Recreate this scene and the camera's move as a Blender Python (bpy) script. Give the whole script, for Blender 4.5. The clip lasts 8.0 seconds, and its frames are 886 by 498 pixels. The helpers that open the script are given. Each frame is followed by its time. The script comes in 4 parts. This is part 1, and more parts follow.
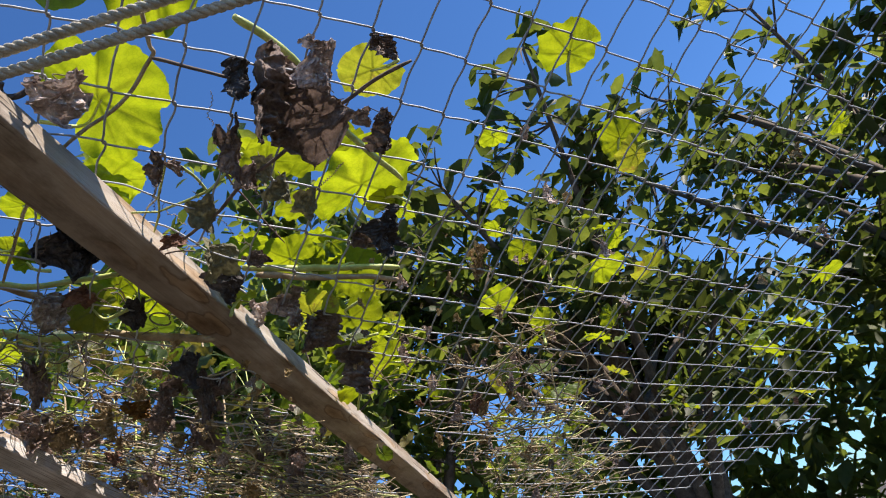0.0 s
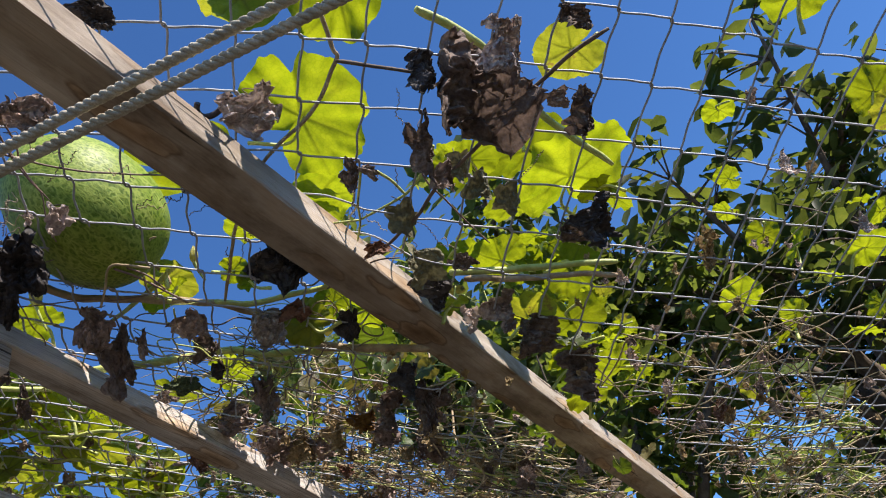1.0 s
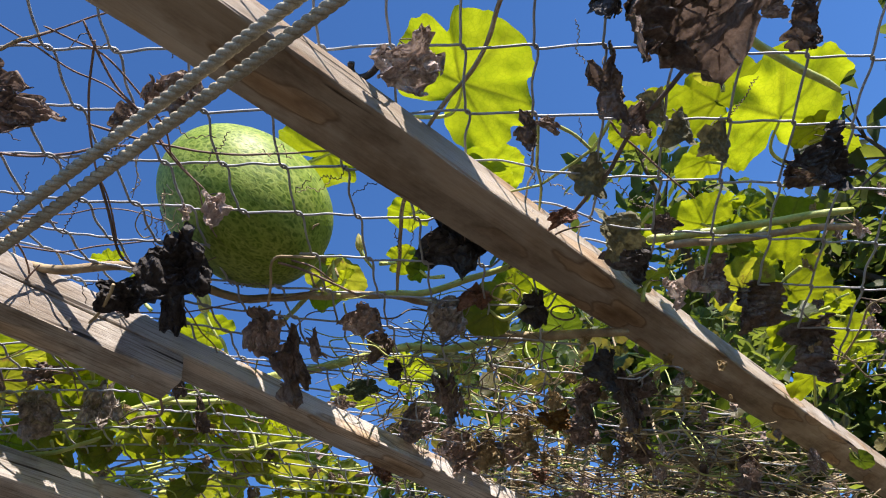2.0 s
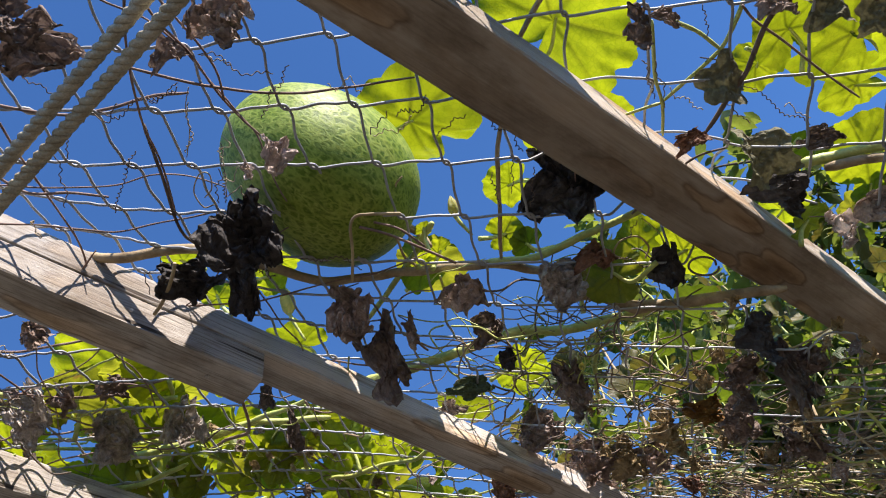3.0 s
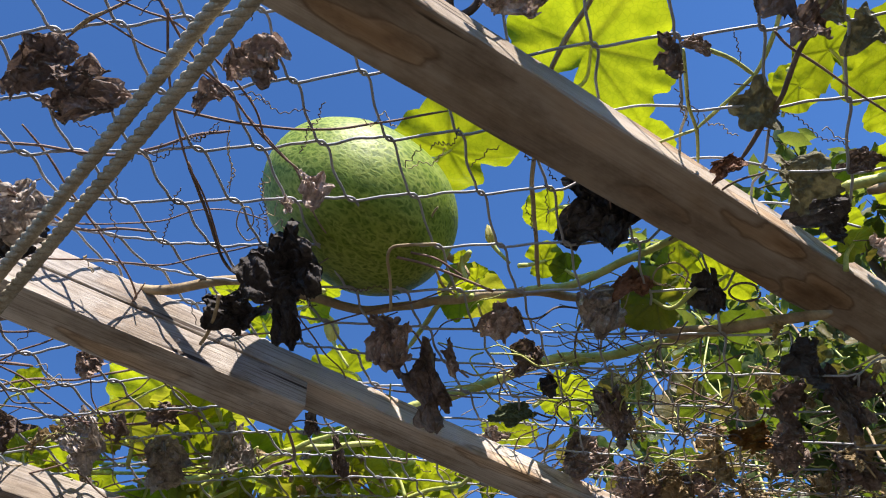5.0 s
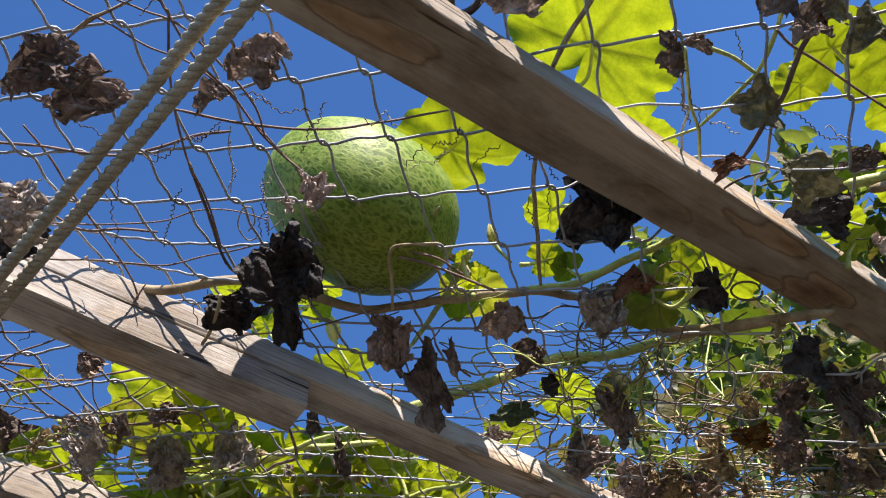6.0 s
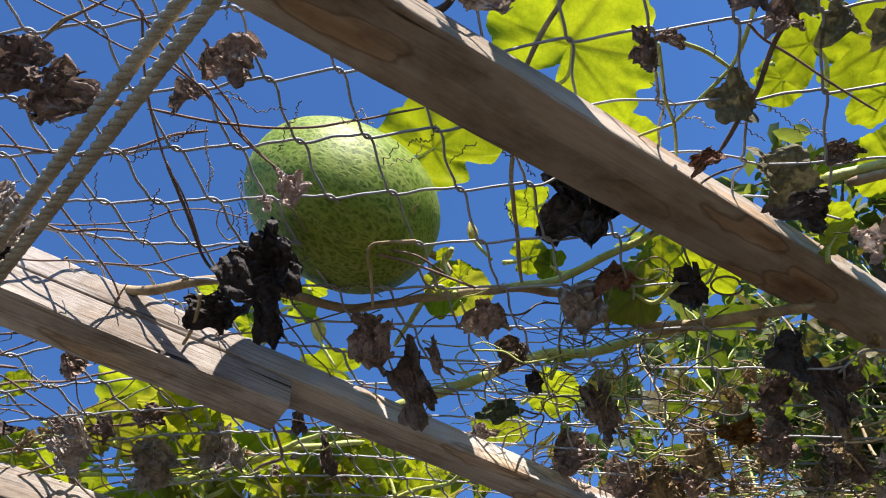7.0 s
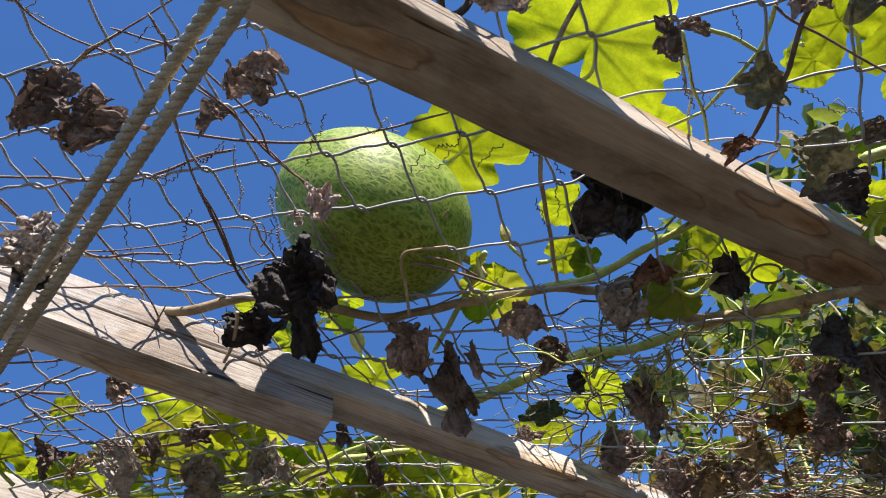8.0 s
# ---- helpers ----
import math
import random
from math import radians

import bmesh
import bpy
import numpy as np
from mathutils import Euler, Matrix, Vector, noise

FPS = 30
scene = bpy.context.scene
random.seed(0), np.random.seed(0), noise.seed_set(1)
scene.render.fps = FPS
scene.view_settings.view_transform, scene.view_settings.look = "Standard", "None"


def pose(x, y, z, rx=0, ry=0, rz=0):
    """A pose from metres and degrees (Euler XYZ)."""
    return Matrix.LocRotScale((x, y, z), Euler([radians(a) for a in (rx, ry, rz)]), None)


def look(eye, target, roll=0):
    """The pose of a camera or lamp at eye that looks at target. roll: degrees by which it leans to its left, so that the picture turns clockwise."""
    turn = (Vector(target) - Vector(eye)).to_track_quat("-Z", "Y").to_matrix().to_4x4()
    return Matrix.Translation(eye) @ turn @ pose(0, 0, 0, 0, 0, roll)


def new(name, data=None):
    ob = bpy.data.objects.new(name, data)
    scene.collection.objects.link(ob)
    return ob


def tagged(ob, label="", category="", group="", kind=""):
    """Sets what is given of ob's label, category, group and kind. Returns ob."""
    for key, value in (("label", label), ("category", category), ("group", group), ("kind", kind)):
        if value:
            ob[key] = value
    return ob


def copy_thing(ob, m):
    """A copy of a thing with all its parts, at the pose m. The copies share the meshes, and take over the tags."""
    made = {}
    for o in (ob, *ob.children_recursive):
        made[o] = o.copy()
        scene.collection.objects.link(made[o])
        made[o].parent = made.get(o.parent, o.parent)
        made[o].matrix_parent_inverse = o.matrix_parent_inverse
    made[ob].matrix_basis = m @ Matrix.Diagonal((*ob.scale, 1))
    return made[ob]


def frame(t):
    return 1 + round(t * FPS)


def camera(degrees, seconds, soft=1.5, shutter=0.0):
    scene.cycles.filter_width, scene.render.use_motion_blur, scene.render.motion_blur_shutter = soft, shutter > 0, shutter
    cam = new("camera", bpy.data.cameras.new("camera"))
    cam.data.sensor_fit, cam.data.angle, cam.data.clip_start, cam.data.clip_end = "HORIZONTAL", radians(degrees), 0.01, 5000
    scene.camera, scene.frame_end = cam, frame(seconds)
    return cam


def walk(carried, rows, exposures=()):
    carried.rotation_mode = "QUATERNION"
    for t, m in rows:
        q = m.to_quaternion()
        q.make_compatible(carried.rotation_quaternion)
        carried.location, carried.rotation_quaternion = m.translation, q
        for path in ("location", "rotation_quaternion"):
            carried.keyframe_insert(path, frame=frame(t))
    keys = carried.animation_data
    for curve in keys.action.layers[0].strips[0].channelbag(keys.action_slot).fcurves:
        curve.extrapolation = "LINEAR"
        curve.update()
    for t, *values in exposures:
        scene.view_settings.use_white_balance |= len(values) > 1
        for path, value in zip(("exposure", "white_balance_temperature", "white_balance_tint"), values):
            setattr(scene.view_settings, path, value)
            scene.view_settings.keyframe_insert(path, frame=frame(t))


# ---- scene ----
# ---- camera and its walk ----
cam = camera(56.8, 8.0, soft=1.1)
walk(cam, [
    (0.0, pose(-0.3065, -0.1591, 1.4203, 118.979, 24.964, -79.320)),
    (0.5, pose(-0.2584, -0.1663, 1.4258, 123.121, 22.212, -69.998)),
    (1.0, pose(-0.2199, -0.1746, 1.4337, 126.317, 19.567, -61.909)),
    (1.5, pose(-0.1884, -0.1572, 1.4526, 128.359, 17.709, -55.455)),
    (2.0, pose(-0.1283, -0.0931, 1.4895, 130.549, 16.721, -49.928)),
    (2.2, pose(-0.0966, -0.0554, 1.5135, 131.016, 16.294, -47.823)),
    (3.3, pose(0.0139, 0.0229, 1.4988, 139.428, 15.133, -38.939)),
    (3.5, pose(0.0191, 0.0216, 1.4944, 139.940, 14.817, -38.065)),
    (4.0, pose(0.0119, 0.0066, 1.4979, 140.148, 13.715, -37.197)),
    (4.5, pose(0.0000, 0.0000, 1.5000, 139.813, 13.131, -37.699)),
    (6.0, pose(-0.0002, -0.0001, 1.5025, 139.583, 13.110, -37.474)),
    (6.5, pose(0.0112, -0.0047, 1.4962, 139.730, 13.073, -37.557)),
    (7.0, pose(0.0164, -0.0093, 1.4929, 139.943, 13.345, -36.950)),
    (7.5, pose(0.0146, -0.0071, 1.4990, 140.298, 13.664, -35.168)),
    (8.0, pose(0.0199, -0.0105, 1.4961, 141.157, 13.524, -32.659)),
], exposures=[(0.0, 0.78, 6700, 16), (1.0, 0.74, 6700, 16), (2.2, 0.93, 6700, 16), (3.3, 0.97, 6700, 16), (8.0, 0.97, 6700, 16)])

# ---- world and sun ----
SUN = Vector((-0.11, -0.62, 0.775)).normalized()
world = bpy.data.worlds.new("sky")
scene.world = world
world.use_nodes = True
wt = world.node_tree
sky = wt.nodes.new("ShaderNodeTexSky")
sky.sky_type = "NISHITA"
sky.sun_disc = False
sky.sun_elevation = math.asin(SUN.z)
sky.sun_rotation = math.atan2(SUN.x, SUN.y)
sky.air_density, sky.dust_density, sky.ozone_density = 1.0, 0.0, 3.0
deep = wt.nodes.new("ShaderNodeMix")
deep.data_type, deep.blend_type = "RGBA", "MULTIPLY"
deep.inputs[0].default_value = 1.0
deep.inputs[7].default_value = (0.47, 0.83, 1.20, 1)
wt.links.new(sky.outputs[0], deep.inputs[6])
wt.links.new(deep.outputs[2], wt.nodes["Background"].inputs[0])
wt.nodes["Background"].inputs[1].default_value = 0.092
lamp = bpy.data.lights.new("sun", "SUN")
lamp.energy, lamp.angle, lamp.color = 5.0, radians(0.53), (1.0, 0.95, 0.87)
sun = new("sun", lamp)
sun.matrix_world = look(SUN * 20, (0, 0, 0))


# ---- materials ----
def nodes_of(name):
    mat = bpy.data.materials.new(name)
    mat.use_nodes = True
    t = mat.node_tree
    return mat, t, t.nodes["Principled BSDF"], t.nodes["Material Output"]


def add(t, kind, **values):
    nd = t.nodes.new(kind)
    for key, value in values.items():
        nd.inputs[key.replace("_", " ")].default_value = value
    return nd


def ramp(t, fac, stops):
    nd = t.nodes.new("ShaderNodeValToRGB")
    els = nd.color_ramp.elements
    while len(els) < len(stops):
        els.new(0.5)
    for el, (p, c) in zip(els, stops):
        el.position, el.color = p, (*c, 1)
    t.links.new(fac, nd.inputs[0])
    return nd.outputs[0]


def coords(t, scale=(1, 1, 1), turn=(0, 0, 0)):
    tc = t.nodes.new("ShaderNodeTexCoord")
    mp = t.nodes.new("ShaderNodeMapping")
    mp.inputs["Scale"].default_value = scale
    mp.inputs["Rotation"].default_value = turn
    t.links.new(tc.outputs["Object"], mp.inputs[0])
    return mp.outputs[0]


def noise_tex(t, vec, scale, detail=6, rough=0.6):
    nd = add(t, "ShaderNodeTexNoise", Scale=scale, Detail=detail, Roughness=rough)
    t.links.new(vec, nd.inputs["Vector"])
    return nd.outputs["Fac"]


def mixed(t, fac, a, b, mode="MIX"):
    nd = t.nodes.new("ShaderNodeMix")
    nd.data_type, nd.blend_type = "RGBA", mode
    for sock, value in ((nd.inputs[0], fac), (nd.inputs[6], a), (nd.inputs[7], b)):
        if isinstance(value, (int, float)):
            sock.default_value = value
        elif isinstance(value, tuple):
            sock.default_value = (*value, 1)
        else:
            t.links.new(value, sock)
    return nd.outputs[2]


def bump(t, bsdf, height, strength, distance):
    nd = add(t, "ShaderNodeBump", Strength=strength, Distance=distance)
    t.links.new(height, nd.inputs["Height"])
    t.links.new(nd.outputs[0], bsdf.inputs["Normal"])
    return nd.outputs[0]


def object_tint(t, colour, low=0.75, high=1.2):
    oi = t.nodes.new("ShaderNodeObjectInfo")
    mr = add(t, "ShaderNodeMapRange")
    mr.inputs[3].default_value, mr.inputs[4].default_value = low, high
    t.links.new(oi.outputs["Random"], mr.inputs[0])
    cb = t.nodes.new("ShaderNodeCombineColor")
    for k in range(3):
        t.links.new(mr.outputs[0], cb.inputs[k])
    return mixed(t, 1.0, colour, cb.outputs[0], "MULTIPLY")


def wood_material(name, tones, grain_dark, flamed=0.42):
    mat, t, b, out = nodes_of(name)
    fine = noise_tex(t, coords(t, (9, 520, 520)), 1.0, 6, 0.7)
    streak = noise_tex(t, coords(t, (4, 120, 120)), 1.0, 6, 0.6)
    broad = noise_tex(t, coords(t, (3, 20, 20)), 1.0, 5, 0.6)
    blotch = noise_tex(t, coords(t, (11, 30, 30)), 1.0, 4, 0.6)
    bend = add(t, "ShaderNodeTexNoise", Scale=1.0, Detail=3.0)
    t.links.new(coords(t, (9, 30, 30)), bend.inputs["Vector"])
    sep = t.nodes.new("ShaderNodeSeparateXYZ")
    t.links.new(coords(t, (5.2, 21, 21)), sep.inputs[0])
    both = t.nodes.new("ShaderNodeMath")
    t.links.new(sep.outputs[1], both.inputs[0])
    t.links.new(sep.outputs[2], both.inputs[1])
    flat = t.nodes.new("ShaderNodeCombineXYZ")
    t.links.new(sep.outputs[0], flat.inputs[0])
    t.links.new(both.outputs[0], flat.inputs[1])
    warped = mixed(t, 0.8, flat.outputs[0], bend.outputs["Color"], "ADD")
    vo = t.nodes.new("ShaderNodeTexVoronoi")
    vo.voronoi_dimensions = "2D"
    vo.inputs["Scale"].default_value = 1.0
    t.links.new(warped, vo.inputs["Vector"])
    base = ramp(t, broad, list(zip((0.28, 0.5, 0.75), tones)))
    grain = ramp(t, fine, [(0.34, grain_dark), (0.52, (1.0, 1.0, 1.0))])
    lines = ramp(t, streak, [(0.36, (0.88, 0.86, 0.84)), (0.5, (1, 1, 1)), (0.7, (1.04, 1.04, 1.04))])
    flame = ramp(t, vo.outputs["Distance"], [(0.0, (0.60, 0.45, 0.31)), (0.08, (0.95, 0.76, 0.56)), (0.20, (1.08, 0.93, 0.76)), (0.235, (0.58, 0.48, 0.39)), (0.28, (1, 1, 1))])
    warm = ramp(t, blotch, [(0.45, (1, 1, 1)), (0.75, (0.94, 0.86, 0.76))])
    col = mixed(t, 0.8, mixed(t, 0.8, base, grain, "MULTIPLY"), lines, "MULTIPLY")
    grime = noise_tex(t, coords(t, (7, 17, 17), (0.3, 0.2, 0.1)), 1.0, 6, 0.68)
    col = mixed(t, 0.85, col, ramp(t, grime, [(0.36, (0.50, 0.44, 0.38)), (0.5, (0.95, 0.93, 0.90)), (0.66, (1.12, 1.10, 1.08))]), "MULTIPLY")
    some = ramp(t, noise_tex(t, coords(t, (5, 7, 7)), 1.0, 2, 0.5), [(flamed, (0.1, 0.1, 0.1)), (flamed + 0.13, (0.95, 0.95, 0.95))])
    col = mixed(t, some, mixed(t, 1.0, col, warm, "MULTIPLY"), flame, "MULTIPLY")
    crack = noise_tex(t, coords(t, (4, 95, 95), (0, 0, 0.02)), 1.0, 3, 0.4)
    dark = ramp(t, crack, [(0.29, (0.16, 0.13, 0.11)), (0.32, (1, 1, 1))])
    col = mixed(t, 1.0, col, dark, "MULTIPLY")
    t.links.new(col, b.inputs["Base Color"])
    b.inputs["Roughness"].default_value = 0.88
    bump(t, b, mixed(t, 0.7, mixed(t, 0.5, fine, streak), dark, "MULTIPLY"), 0.8, 0.0025)
    return mat


def leaf_material(name, top, vein, through_tint, share, rough=0.5, spots=0.0, island=False):
    """A leaf's blade: cloth of green that lets the sun through."""
    mat, t, b, out = nodes_of(name)
    n1 = noise_tex(t, coords(t, (1, 1, 1)), 26, 5, 0.6)
    n2 = noise_tex(t, coords(t, (1, 1, 1)), 210, 4, 0.6)
    vo = t.nodes.new("ShaderNodeTexVoronoi")
    vo.feature = "DISTANCE_TO_EDGE"
    vo.inputs["Scale"].default_value = 130
    t.links.new(coords(t), vo.inputs["Vector"])
    web = ramp(t, vo.outputs["Distance"], [(0.0, (0.80, 0.84, 0.74)), (0.10, (1, 1, 1))])
    tone = mixed(t, 0.8, ramp(t, n1, [(0.28, (0.62, 0.70, 0.50)), (0.72, (1.15, 1.1, 1.0))]), web, "MULTIPLY")
    at = t.nodes.new("ShaderNodeAttribute")
    at.attribute_name = "vein"
    col = mixed(t, at.outputs["Fac"], top, vein)
    col = object_tint(t, mixed(t, 1.0, col, tone, "MULTIPLY"), 0.6, 1.12)
    tr = object_tint(t, mixed(t, 1.0, mixed(t, at.outputs["Fac"], through_tint, tuple(0.42 * c for c in through_tint)), tone, "MULTIPLY"), 0.58, 1.12)
    if island:
        ge = t.nodes.new("ShaderNodeNewGeometry")
        each = ramp(t, ge.outputs["Random Per Island"], [(0.0, (0.60, 0.62, 0.62)), (0.6, (0.95, 0.95, 0.95)), (1.0, (1.35, 1.25, 1.0))])
        col = mixed(t, 1.0, col, each, "MULTIPLY")
        tr = mixed(t, 1.0, tr, each, "MULTIPLY")
    if spots:
        mark = ramp(t, noise_tex(t, coords(t), 45, 5, 0.7), [(0.60, (0, 0, 0)), (0.66, (spots, spots, spots))])
        col = mixed(t, mark, col, (0.22, 0.14, 0.05))
        tr = mixed(t, mark, tr, (0.22, 0.12, 0.03))
    t.links.new(col, b.inputs["Base Color"])
    b.inputs["Roughness"].default_value = rough
    normal = bump(t, b, mixed(t, 0.6, n2, at.outputs["Fac"]), 0.8, 0.002)
    td = t.nodes.new("ShaderNodeBsdfTranslucent")
    t.links.new(tr, td.inputs[0])
    t.links.new(normal, td.inputs[1])
    mx = t.nodes.new("ShaderNodeMixShader")
    mx.inputs[0].default_value = share
    t.links.new(b.outputs[0], mx.inputs[1])
    t.links.new(td.outputs[0], mx.inputs[2])
    t.links.new(mx.outputs[0], out.inputs[0])
    return mat


def dry_material(name, dark, light, share=0.18):
    mat, t, b, out = nodes_of(name)
    n1 = noise_tex(t, coords(t), 38, 6, 0.62)
    n2 = noise_tex(t, coords(t), 240, 4, 0.6)
    col = ramp(t, n1, [(0.32, dark), (0.68, light)])
    col = object_tint(t, mixed(t, 0.9, col, ramp(t, n2, [(0.36, (0.66, 0.63, 0.60)), (0.66, (1.2, 1.18, 1.15))]), "MULTIPLY"), 0.75, 1.25)
    t.links.new(col, b.inputs["Base Color"])
    b.inputs["Roughness"].default_value = 0.8
    vo = t.nodes.new("ShaderNodeTexVoronoi")
    vo.feature = "DISTANCE_TO_EDGE"
    vo.inputs["Scale"].default_value = 130
    t.links.new(coords(t), vo.inputs["Vector"])
    bump(t, b, mixed(t, 0.5, n2, vo.outputs["Distance"]), 0.9, 0.004)
    td = t.nodes.new("ShaderNodeBsdfTranslucent")
    t.links.new(col, td.inputs[0])
    mx = t.nodes.new("ShaderNodeMixShader")
    mx.inputs[0].default_value = share
    t.links.new(b.outputs[0], mx.inputs[1])
    t.links.new(td.outputs[0], mx.inputs[2])
    t.links.new(mx.outputs[0], out.inputs[0])
    return mat


def stem_material(name, dark, light, rough=0.55, island=False):
    mat, t, b, out = nodes_of(name)
    n1 = noise_tex(t, coords(t), 55, 5, 0.6)
    n2 = noise_tex(t, coords(t), 320, 3, 0.6)
    col = ramp(t, n1, [(0.3, dark), (0.7, light)])
    if island:
        ge = t.nodes.new("ShaderNodeNewGeometry")
        col = mixed(t, 1.0, col, ramp(t, ge.outputs["Random Per Island"], [(0.0, (0.30, 0.26, 0.24)), (0.5, (0.75, 0.70, 0.66)), (1.0, (1.2, 1.2, 1.2))]), "MULTIPLY")
    t.links.new(mixed(t, 0.35, col, ramp(t, n2, [(0.3, (0.5, 0.5, 0.5)), (0.7, (1.2, 1.2, 1.2))]), "MULTIPLY"), b.inputs["Base Color"])
    b.inputs["Roughness"].default_value = rough
    bump(t, b, n2, 0.6, 0.0012)
    return mat


def wire_material():
    mat, t, b, out = nodes_of("galvanised_wire")
    n1 = noise_tex(t, coords(t), 30, 5, 0.6)
    n2 = noise_tex(t, coords(t), 260, 3, 0.6)
    col = ramp(t, n1, [(0.3, (0.27, 0.28, 0.285)), (0.6, (0.42, 0.43, 0.44)), (0.8, (0.54, 0.55, 0.56))])
    t.links.new(col, b.inputs["Base Color"])
    b.inputs["Metallic"].default_value = 0.25
    b.inputs["Roughness"].default_value = 0.62
    bump(t, b, n2, 0.4, 0.0006)
    return mat


def rope_material():
    mat, t, b, out = nodes_of("worn_rope")
    n1 = noise_tex(t, coords(t), 60, 5, 0.6)
    n2 = noise_tex(t, coords(t), 700, 4, 0.6)
    col = ramp(t, n1, [(0.3, (0.36, 0.32, 0.235)), (0.7, (0.60, 0.545, 0.425))])
    t.links.new(mixed(t, 0.6, col, ramp(t, n2, [(0.3, (0.45, 0.44, 0.4)), (0.7, (1.2, 1.2, 1.2))]), "MULTIPLY"), b.inputs["Base Color"])
    b.inputs["Roughness"].default_value = 0.9
    bump(t, b, n2, 0.8, 0.001)
    return mat


def gourd_material():
    mat, t, b, out = nodes_of("mottled_gourd_skin")
    vec = coords(t, (0.62, 1.0, 1.0))
    wave = add(t, "ShaderNodeTexNoise", Scale=120.0, Detail=3.0)
    t.links.new(vec, wave.inputs["Vector"])
    bent = mixed(t, 0.010, vec, wave.outputs["Color"], "ADD")
    cell = t.nodes.new("ShaderNodeTexVoronoi")
    cell.feature = "DISTANCE_TO_EDGE"
    cell.inputs["Scale"].default_value = 175
    t.links.new(bent, cell.inputs["Vector"])
    net = ramp(t, cell.outputs["Distance"], [(0.05, (0.68, 0.68, 0.68)), (0.26, (0, 0, 0))])
    fleck = add(t, "ShaderNodeTexNoise", Scale=300.0, Detail=3.0, Roughness=0.55, Distortion=0.8)
    t.links.new(vec, fleck.inputs["Vector"])
    vein = add(t, "ShaderNodeTexNoise", Scale=1.0, Detail=4.0, Roughness=0.6, Distortion=1.2)
    t.links.new(coords(t, (55, 170, 170)), vein.inputs["Vector"])
    fine = noise_tex(t, vec, 520, 4, 0.6)
    broad = noise_tex(t, vec, 15, 4, 0.55)
    stripe = add(t, "ShaderNodeTexNoise", Scale=1.0, Detail=3.0)
    t.links.new(coords(t, (5, 52, 52)), stripe.inputs["Vector"])
    mask = mixed(t, ramp(t, fleck.outputs["Fac"], [(0.44, (0, 0, 0)), (0.64, (0.7, 0.7, 0.7))]), net, (0.5, 0.5, 0.5))
    dark = ramp(t, broad, [(0.3, (0.068, 0.132, 0.008)), (0.7, (0.122, 0.20, 0.012))])
    light = ramp(t, stripe.outputs["Fac"], [(0.35, (0.27, 0.37, 0.045)), (0.65, (0.45, 0.53, 0.112))])
    col = mixed(t, mask, dark, light)
    col = mixed(t, ramp(t, vein.outputs["Fac"], [(0.38, (0.55, 0.55, 0.55)), (0.47, (0, 0, 0))]), col, (0.065, 0.12, 0.006))
    col = mixed(t, 0.3, col, ramp(t, fine, [(0.3, (0.6, 0.6, 0.6)), (0.7, (1.3, 1.3, 1.3))]), "MULTIPLY")
    scar = ramp(t, noise_tex(t, vec, 34, 4, 0.6), [(0.66, (0, 0, 0)), (0.76, (0.6, 0.6, 0.6))])
    col = mixed(t, scar, col, (0.20, 0.19, 0.07))
    t.links.new(col, b.inputs["Base Color"])
    t.links.new(ramp(t, fleck.outputs["Fac"], [(0.3, (0.58, 0.58, 0.58)), (0.7, (0.44, 0.44, 0.44))]), b.inputs["Roughness"])
    b.inputs["Specular IOR Level"].default_value = 0.26
    bump(t, b, mixed(t, 0.35, mask, fine), 0.35, 0.0009)
    return mat


def earth_material():
    mat, t, b, out = nodes_of("dry_garden_soil")
    n1 = noise_tex(t, coords(t), 1.4, 6, 0.6)
    n2 = noise_tex(t, coords(t), 40, 6, 0.65)
    col = ramp(t, n1, [(0.35, (0.052, 0.042, 0.029)), (0.6, (0.08, 0.066, 0.046)), (0.75, (0.05, 0.052, 0.027))])
    t.links.new(mixed(t, 0.5, col, ramp(t, n2, [(0.3, (0.5, 0.5, 0.5)), (0.7, (1.2, 1.2, 1.2))]), "MULTIPLY"), b.inputs["Base Color"])
    b.inputs["Roughness"].default_value = 0.95
    bump(t, b, n2, 0.8, 0.02)
    return mat


WOOD = wood_material("weathered_brown_timber", ((0.235, 0.19, 0.145), (0.365, 0.315, 0.255), (0.54, 0.495, 0.435)), (0.80, 0.78, 0.75), 0.36)
GREY_WOOD = wood_material("silvered_timber", ((0.34, 0.31, 0.275), (0.56, 0.53, 0.49), (0.80, 0.77, 0.735)), (0.34, 0.31, 0.28))
WIRE = wire_material()
ROPE = rope_material()
GOURD = gourd_material()
EARTH = earth_material()
LEAF = leaf_material("squash_leaf_green", (0.12, 0.19, 0.025), (0.20, 0.27, 0.07), (0.43, 0.50, 0.012), 0.55)
LEAF_OLD = leaf_material("squash_leaf_yellowing", (0.16, 0.20, 0.03), (0.25, 0.28, 0.09), (0.45, 0.46, 0.03), 0.55, spots=0.8)
# duller copy of the leaf green: shade among heaped leaves is in its colour
LEAF_SHADE_TONED = leaf_material("vine_leaf_shade_toned", (0.07, 0.105, 0.025), (0.13, 0.17, 0.05), (0.18, 0.26, 0.014), 0.45)
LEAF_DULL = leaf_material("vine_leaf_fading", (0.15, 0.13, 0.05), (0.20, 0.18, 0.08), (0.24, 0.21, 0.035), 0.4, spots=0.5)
TREE_LEAF = leaf_material("tree_leaf_green", (0.11, 0.14, 0.045), (0.13, 0.16, 0.06), (0.27, 0.34, 0.06), 0.5, island=True)
